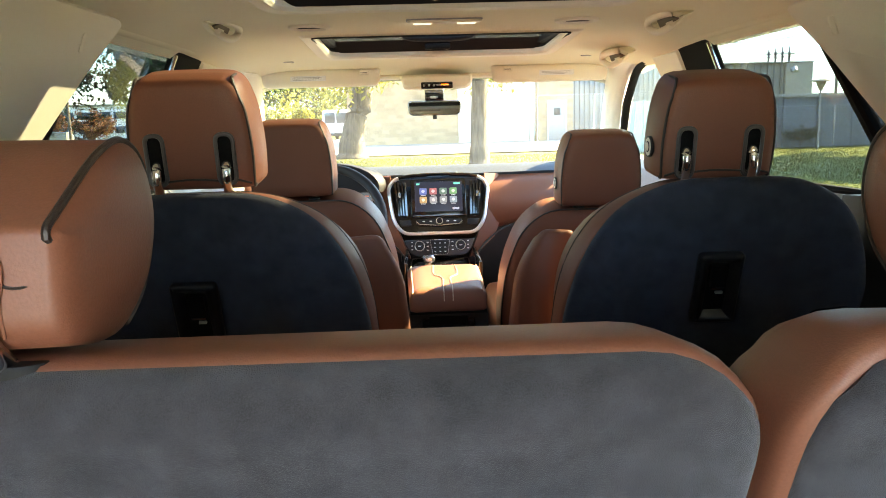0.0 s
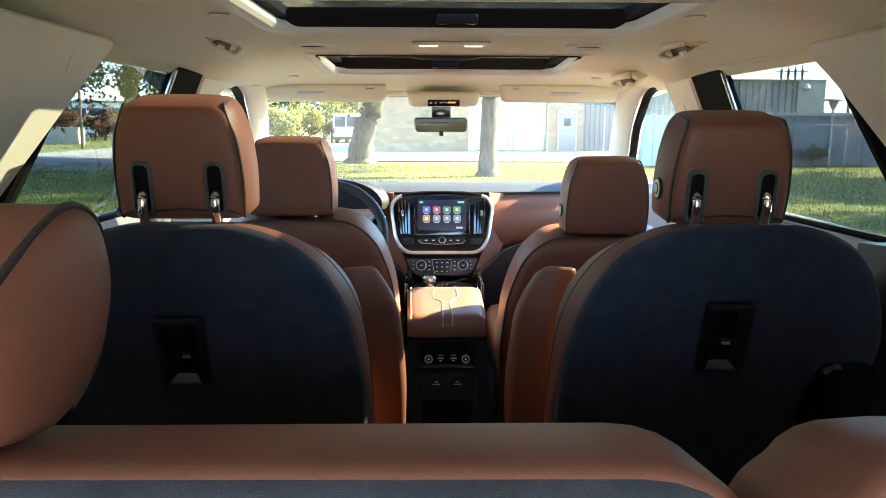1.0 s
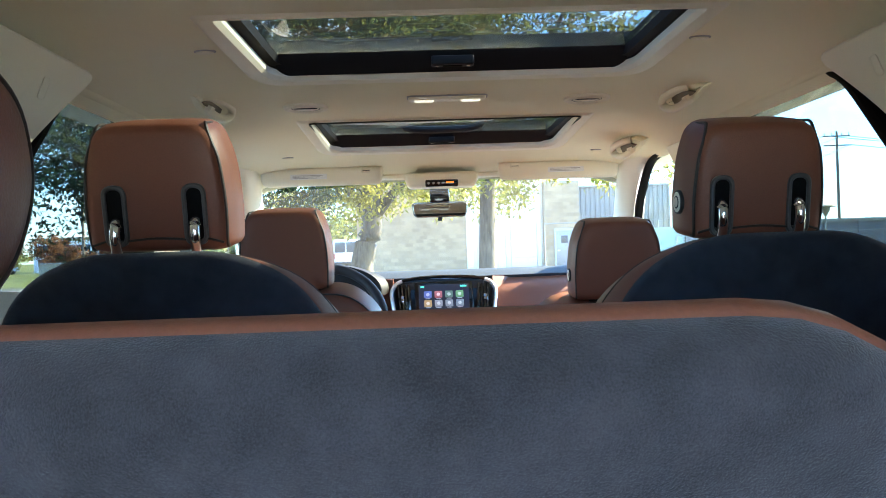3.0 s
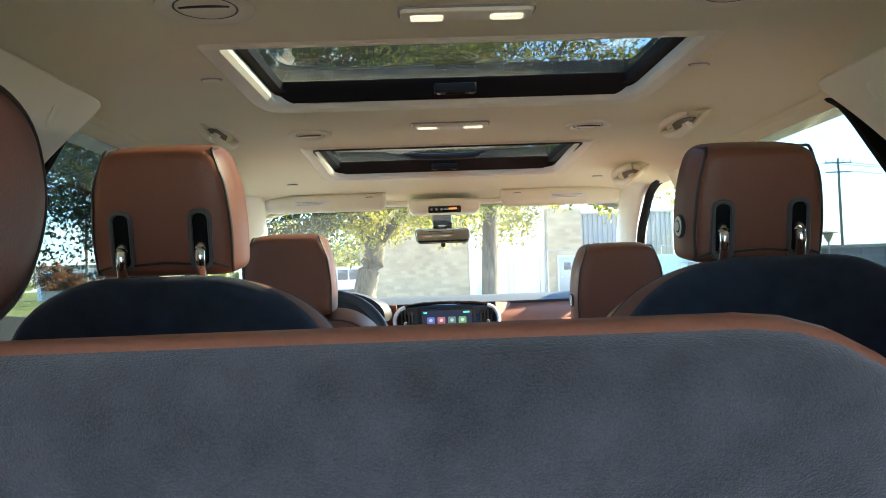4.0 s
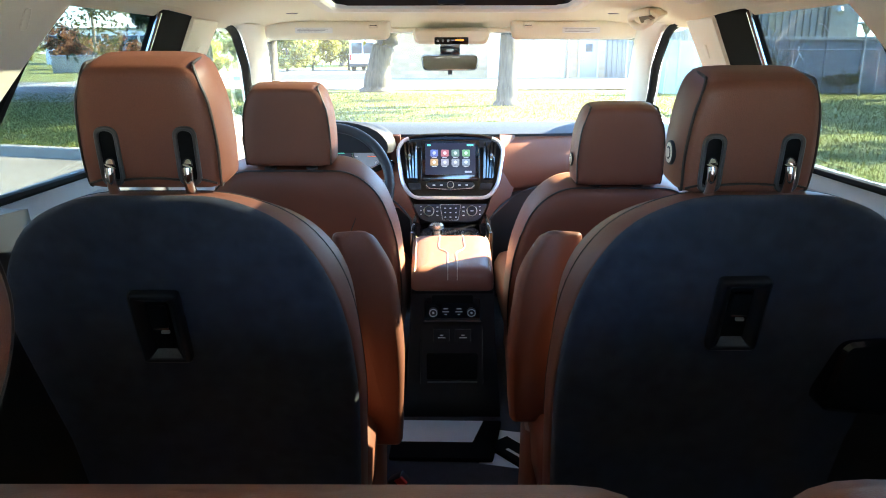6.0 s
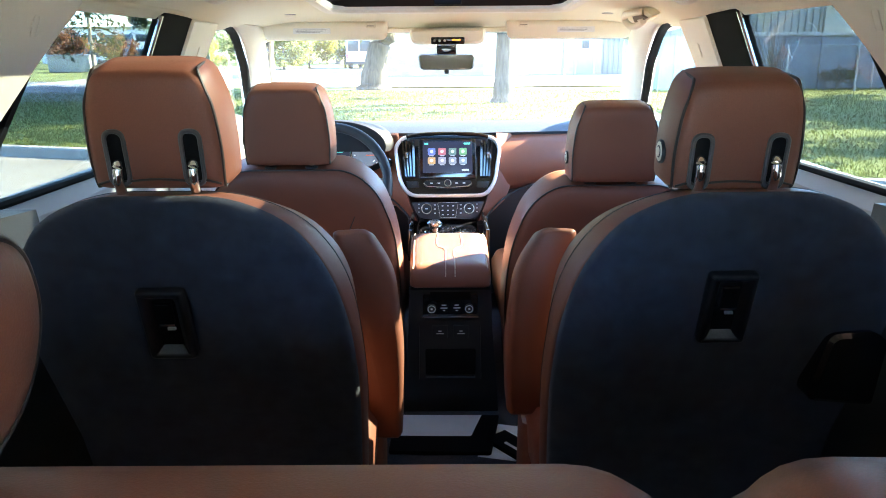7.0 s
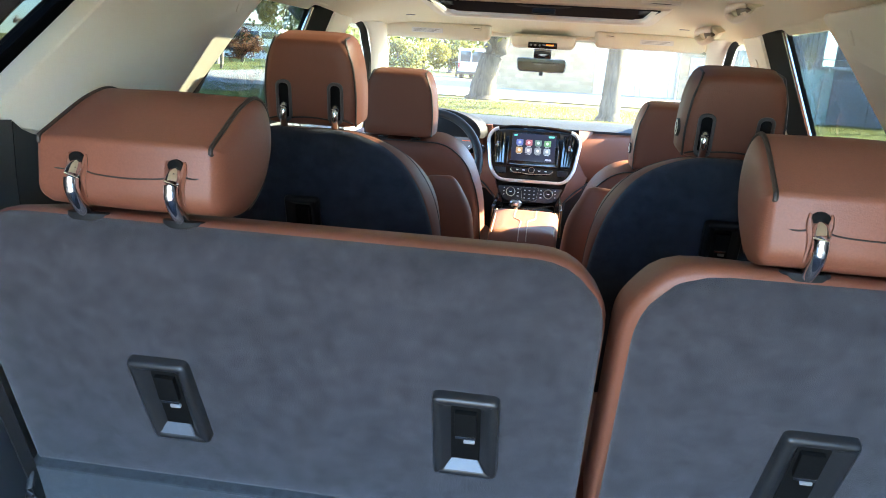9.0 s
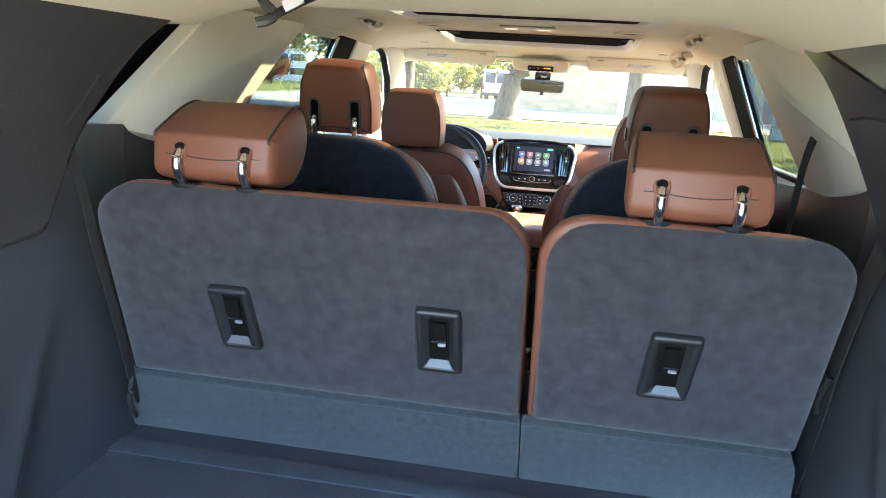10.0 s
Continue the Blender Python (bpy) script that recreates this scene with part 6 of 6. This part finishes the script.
# ---- buildings ----
def corrugated(x0, x1, y, z0, z1, pitch=0.2, depth=0.05):
    n = max(2, int((x1 - x0) / pitch))
    p = []
    for i in range(n):
        a = x0 + i * (x1 - x0) / n
        w = (x1 - x0) / n
        p += [(a, 0), (a + 0.4 * w, 0), (a + 0.5 * w, -depth), (a + 0.9 * w, -depth)]
    p.append((x1, 0))
    f = [[Vector((a, y + d, z)) for a, d in p] for z in (z0, z1)]
    b = [[Vector((a, y + 0.2, z)) for a, d in p] for z in (z1, z0)]
    return loft(f + b, caps=False, closed=False, loop=True)


hall = thing("brick_building", "tan brick hall with white bays and corrugated steel end", "building")
part("wall", box(-3.7, 2.45, 41.3, 52, 0.1, 5.6, 0.02), M_MORTAR, hall, "mortar behind the bricks")
part("wall", box(2.45, 6.6, 42.2, 52, 0.1, 5.4, 0.02), M_WHITEW, hall, "sunlit white painted bay")
part("wall", box(6.6, 8.5, 41.4, 52, 0.1, 4.9, 0.02), M_MORTAR, hall, "mortar behind the bricks")
part("steel_wall", corrugated(8.5, 13.6, 41.6, 0.1, 4.5, 0.26, 0.06), M_STEEL, hall, "grey corrugated steel cladding")
part("roof_edge", box(-3.8, 8.6, 41.15, 52.1, 5.6, 5.8, 0.02), M_GALV, hall, "metal roof edge")
part("roof_edge", box(8.45, 13.7, 41.45, 46, 4.5, 4.62, 0.02), M_GALV, hall, "metal roof edge")
part("pier", box(2.25, 2.6, 41.2, 42.3, 0.1, 5.5, 0.02), M_WHITEW, hall, "white painted pier")
for i in range(2):
    dr_ = part("overhead_door", box(3.0 + 1.75 * i, 4.45 + 1.75 * i, 42.10, 42.24, 0.1, 3.3, 0.02), M_WHITEW, hall, "white roll-up door")
    for j in range(5):
        part("slat", box(3.02 + 1.75 * i, 4.43 + 1.75 * i, 42.07, 42.12, 0.15 + 0.62 * j, 0.72 + 0.62 * j, 0.015), M_WHITEW, dr_)
    part("jamb", box(4.47 + 1.75 * i, 4.72 + 1.75 * i, 42.05, 42.25, 0.1, 3.5, 0.02), M_WHITEW, hall)
dd = part("door", box(7.15, 8.05, 41.27, 41.42, 0.15, 2.2, 0.02), M_GALV, hall, "grey steel door")
part("door_frame", ring(rect(1.06, 2.15, 0, 7.6, 1.22), rect(0.9, 2.0, 0, 7.6, 1.17), 41.42, 41.24, 0.01, XZ), M_WHITEV, dd)
part("door_handle", box(7.24, 7.36, 41.2, 41.28, 1.08, 1.13, 0.01), M_SILVER, dd)
part("pane", box(7.42, 7.78, 41.25, 41.28, 1.5, 1.9, 0.005), M_WGLASS, dd)


def brick_field(x0, x1, y, z0, z1, skip=()):
    """Courses of long bricks standing proud of the mortar."""
    bl, bh = 0.40, 0.20
    vs, fs = [], []
    nz = int((z1 - z0) / bh)
    for j in range(nz):
        off = 0.5 * bl * (j % 2)
        for i in range(int((x1 - x0) / bl) + 1):
            a, b = max(x0, x0 + i * bl - off + 0.006), min(x1, x0 + (i + 1) * bl - off - 0.006)
            if b - a < 0.03:
                continue
            c, d = z0 + j * bh + 0.006, z0 + (j + 1) * bh - 0.006
            if any(a < q1 and b > q0 and c < r1 and d > r0 for q0, q1, r0, r1 in skip):
                continue
            f = y - 0.018 - rng.uniform(0, 0.006)
            k = len(vs)
            vs += [(a, f, c), (b, f, c), (b, f, d), (a, f, d), (a, y, c), (b, y, c), (b, y, d), (a, y, d)]
            fs += [(k, k + 1, k + 2, k + 3), (k + 4, k, k + 3, k + 7), (k + 1, k + 5, k + 6, k + 2), (k + 3, k + 2, k + 6, k + 7), (k, k + 4, k + 5, k + 1)]
    me = bpy.data.meshes.new("bricks")
    me.from_pydata(vs, [], fs)
    me.materials.append(M_BRICK)
    ob = new("bricks", me)
    ob.parent = hall
    return tagged(ob, "tan bricks in running courses", kind="stuff")


brick_field(-3.7, 2.25, 41.3, 0.15, 5.55)
brick_field(6.6, 8.5, 41.4, 0.15, 4.85, ((7.05, 8.15, 0, 2.35),))

# grey substation box behind the fence
sub = thing("substation_building", "grey steel-clad substation building with rooftop insulators", "building")
part("steel_wall", corrugated(13.6, 17.4, 36.0, 0.1, 3.62, 0.3, 0.07), M_STEEL, sub, "corrugated grey cladding")
part("wall", box(17.4, 18.7, 35.8, 40, 0.1, 3.62, 0.03), M_BEIGE, sub, "smooth grey-beige end")
part("wall", box(13.6, 17.4, 36.2, 40, 0.1, 3.6, 0.03), M_STEEL, sub)
part("roof_edge", box(13.5, 18.75, 35.75, 40.1, 3.62, 3.68, 0.02), M_GALV, sub)
for i in range(4):
    ins = part("insulator", loft([[Vector((17.1 + 0.34 * i + a * math.cos(t), 37 + a * math.sin(t), z)) for t in lin(0, 6.2832, 10)[:-1]] for a, z in ((0.05, 3.66), (0.05, 3.94), (0.10, 3.98), (0.04, 4.04), (0.10, 4.10), (0.04, 4.14), (0.09, 4.2), (0.03, 4.24), (0.03, 4.34 + 0.05 * i))]), M_WGLASS, sub, "dark insulator post")
part("bus_bar", box(16.8, 18.4, 36.95, 37.05, 4.10, 4.14, 0.01), M_WGLASS, sub)
part("wall_lamp", tube([(17.7, 35.8, 3.3), (17.7, 35.6, 3.35), (17.7, 35.5, 3.2)], 0.12, 10), M_WHITEV, sub, "round white wall lamp")

# blue-grey panel fence
pf = thing("panel_fence", "blue-grey flat panel fence with a top rail behind the lawn", "fence")
x = 6.6
i = 0
while x < 19.6:
    w = 1.22
    if x < 8.6:
        mm = M_TEALP
    else:
        mm = M_FENCE
    part("panel", box(x + 0.012, x + w - 0.012, 26.2 + 0.01 * (i % 3), 26.28 + 0.01 * (i % 3), 0.12, 1.86, 0.01), mm, pf)
    part("post", box(x - 0.04, x + 0.04, 26.14, 26.32, 0.1, 1.92, 0.01), mm, pf)
    x += w
    i += 1
part("top_rail", box(8.6, 19.8, 26.10, 26.34, 1.86, 1.98, 0.01), M_GALV, pf, "pale metal top rail")
for bx in (10.9, 15.3):
    part("brace", tube([(bx, 25.2, 0.1), (bx + 1.0, 26.1, 1.75)], 0.03, 6), M_GALV, pf, "slanting pipe brace")

# low mushroom lamp
lp_ = thing("garden_lamp", "thin pole lamp with a shallow mushroom cap by the fence", "street lamp", at=pose(13.0, 24.4, 0.13))
part("pole", tube([(0, 0, 0), (0, 0, 2.05)], 0.03, 8), M_GALV, lp_)
part("cap", loft([[Vector((a * math.cos(t), a * math.sin(t), z)) for t in lin(0, 6.2832, 20)[:-1]] for a, z in ((0.05, 1.90), (0.13, 2.08), (0.15, 2.17), (0.34, 2.19), (0.30, 2.23), (0.06, 2.27))]), M_BEIGE, lp_, "shallow lamp cap")


def chain_fence(x0, y0, x1, y1, h, lab):
    f = thing("chain_link_fence", lab, "fence", "chain link fences")
    n = max(1, int(math.hypot(x1 - x0, y1 - y0) / 2.5))
    for i in range(n + 1):
        t = i / n
        part("post", tube([(x0 + (x1 - x0) * t, y0 + (y1 - y0) * t, 0.1), (x0 + (x1 - x0) * t, y0 + (y1 - y0) * t, h)], 0.03, 6), M_GALV, f)
    part("top_rail", tube([(x0, y0, h), (x1, y1, h)], 0.025, 6), M_GALV, f)
    vs, es = [], []
    L, q = math.hypot(x1 - x0, y1 - y0), 0.14
    ux, uy = (x1 - x0) / L, (y1 - y0) / L
    fs = []
    for sgn in (1, -1):
        a = -h
        while a < L + h:
            s0, s1 = a, a + sgn * (h - 0.15)
            z0, z1 = 0.15, h
            if 0 <= s0 <= L and 0 <= s1 <= L:
                k = len(vs)
                e = 0.004
                vs += [(x0 + ux * (s0 - e), y0 + uy * (s0 - e), z0), (x0 + ux * (s0 + e), y0 + uy * (s0 + e), z0), (x0 + ux * (s1 + e), y0 + uy * (s1 + e), z1), (x0 + ux * (s1 - e), y0 + uy * (s1 - e), z1)]
                fs.append((k, k + 1, k + 2, k + 3))
            a += q
    me = bpy.data.meshes.new("mesh_wire")
    me.from_pydata(vs, [], fs)
    me.materials.append(M_GALV)
    o = new("mesh_wire", me)
    o.parent = f
    return f


chain_fence(5.6, 35.5, 13.2, 34.0, 2.4, "galvanised chain link fence before the steel-clad hall")
chain_fence(8.4, 25.3, 19.6, 25.3, 1.55, "galvanised chain link fence in front of the panel fence")
chain_fence(19.8, 26.2, 34.0, 27.0, 1.9, "galvanised chain link fence beside the panel fence")


def utility_pole(x, y, h, lab, r=0.16):
    p = thing("utility_pole", lab, "utility pole", "utility poles", pose(x, y, 0))
    part("pole", tube([(0, 0, 0), (0, 0, h)], r, 10, taper=[1, 0.65]), M_WOODP, p)
    for k in (0.4, 1.3):
        part("crossarm", box(-1.3, 1.3, -0.06, 0.06, h - k - 0.12, h - k, 0.01), M_WOODP, p)
    for k in (-1.2, -0.5, 0.5, 1.2):
        part("insulator", tube([(k, 0, h - 0.4), (k, 0, h - 0.15)], 0.05, 8), M_WGLASS, p)
    return p


utility_pole(40, 72, 11.5, "wooden utility pole with two crossarms behind the fences")
utility_pole(68, 76, 11.5, "wooden utility pole with two crossarms behind the fences")
for k, dz in ((-1.2, 11.1), (0.5, 11.1), (1.2, 10.2)):
    w_ = solo("power_line", tube([(40 + k + (x_ * 28), 72 + 4 * x_, dz - 0.9 * math.sin(math.pi * x_)) for x_ in lin(0, 1, 10)], 0.03, 5), M_WGLASS, "dark overhead power line", "cable", group="power lines")
    solo("power_line", tube([(40 + k - (x_ * 26), 72 - 30 * x_, dz - 5.0 * x_ - 0.9 * math.sin(math.pi * x_)) for x_ in lin(0, 1, 10)], 0.03, 5), M_WGLASS, "dark overhead power line", "cable", group="power lines")
utility_pole(-19.6, 44, 11, "tall thin pole beside the road", 0.09)


def vehicle(x, y, rz, L, W, H, paint, lab, name, van=True):
    v = thing(name, lab, name, "", pose(x, y, 0.15, 0, 0, rz))
    hw = W / 2
    prof = [(-L / 2, 0.45), (-L / 2 + 0.02, H * 0.55), (-L / 2 + 0.12, H - 0.12), (-L / 2 + 0.3, H)] if van else [(-L / 2, 0.4), (-L / 2 + 0.03, 0.85), (-L / 2 + 0.35, 0.95), (-L / 2 + 0.9, H)]
    prof += [(L / 2 - 1.5, H), (L / 2 - 0.95, H * 0.62 if van else 0.95), (L / 2 - 0.05, H * 0.5 if van else 0.8), (L / 2, 0.45)]
    o = rpoly(prof, 0.08, 4)
    part("body", pillow(o, [(-hw, 0.06), (-hw + 0.06, 0.01), (-hw + 0.14, 0), (hw - 0.14, 0), (hw - 0.06, 0.01), (hw, 0.06)], YZ), paint, v, sharp=50)
    zt, zb = (H - 0.22, H * 0.56) if van else (H - 0.12, 0.95)
    if van:
        for k in (-1, 1):
            part("rear_window", slab(rect(W * 0.38, zt - zb, 0.06, k * W * 0.22, (zt + zb) / 2), -L / 2 - 0.005, -L / 2 + 0.10, 0.01, XZ), M_WGLASS, v, "dark rear window")
            part("tail_lamp", box(k * (hw - 0.1) - 0.06, k * (hw - 0.1) + 0.06, -L / 2 - 0.02, -L / 2 + 0.1, 0.75, 1.15, 0.01), M_LAMP_RED, v, "red tail lamp")
        part("bumper", box(-hw, hw, -L / 2 - 0.1, -L / 2 + 0.1, 0.32, 0.52, 0.03), M_DARK, v, "dark bumper")
        part("plate", box(-0.15, 0.15, -L / 2 - 0.02, -L / 2 + 0.05, 0.62, 0.74, 0.005), M_WHITEP, v, "plain plate")
    for k in (-1, 1):
        part("side_window", slab(rect(L * 0.55, zt - zb, 0.06, -0.1, (zt + zb) / 2), k * (hw - 0.05), k * (hw + 0.004), 0.003, YZ), M_WGLASS, v, "dark side window")
        for wy in (-L * 0.31, L * 0.31):
            wh = part("wheel", slab(disc(0.34, 20, wy, 0.34 - 0.0), k * (hw - 0.22), k * (hw + 0.01), 0.02, YZ), M_TYRE, v)
            part("rim", slab(disc(0.2, 16, wy, 0.34), k * (hw - 0.02), k * (hw + 0.018), 0.01, YZ), M_GALV, wh)
    return v


vehicle(-5.6, 59.0, -7, 5.2, 2.0, 2.2, M_WHITEV, "white panel van parked with its rear doors towards the lawn", "van")
vehicle(-47, 84, 80, 4.5, 1.8, 1.45, M_BLUEV, "blue saloon parked beyond the road", "car", False)
vehicle(-54, 84, 82, 4.5, 1.8, 1.45, M_STEEL, "grey saloon parked beyond the road", "car", False)
sk = thing("storage_box", "pale grey storage container beyond the road", "container", at=pose(-25.5, 54, 0.14, 0, 0, 8))
part("box", box(-1.35, 1.35, -0.8, 0.8, 0, 1.1, 0.03), M_BEIGE, sk)
part("lid", box(-1.4, 1.4, -0.85, 0.85, 1.1, 1.17, 0.02), M_GALV, sk)
fb = thing("low_building", "low pale building with dark window bands across the road", "building")
part("wall", box(-47, -33.5, 92, 104, 0, 4.1, 0.05), M_WHITEW, fb)
for j in range(2):
    for i in range(6):
        part("window", box(-46.4 + 2.15 * i, -44.6 + 2.15 * i, 91.9, 92.2, 0.9 + 1.7 * j, 1.7 + 1.7 * j, 0.02), M_WGLASS, fb)
part("roof", box(-47.3, -33.2, 91.6, 104.4, 4.1, 4.3, 0.05), M_BEIGE, fb)
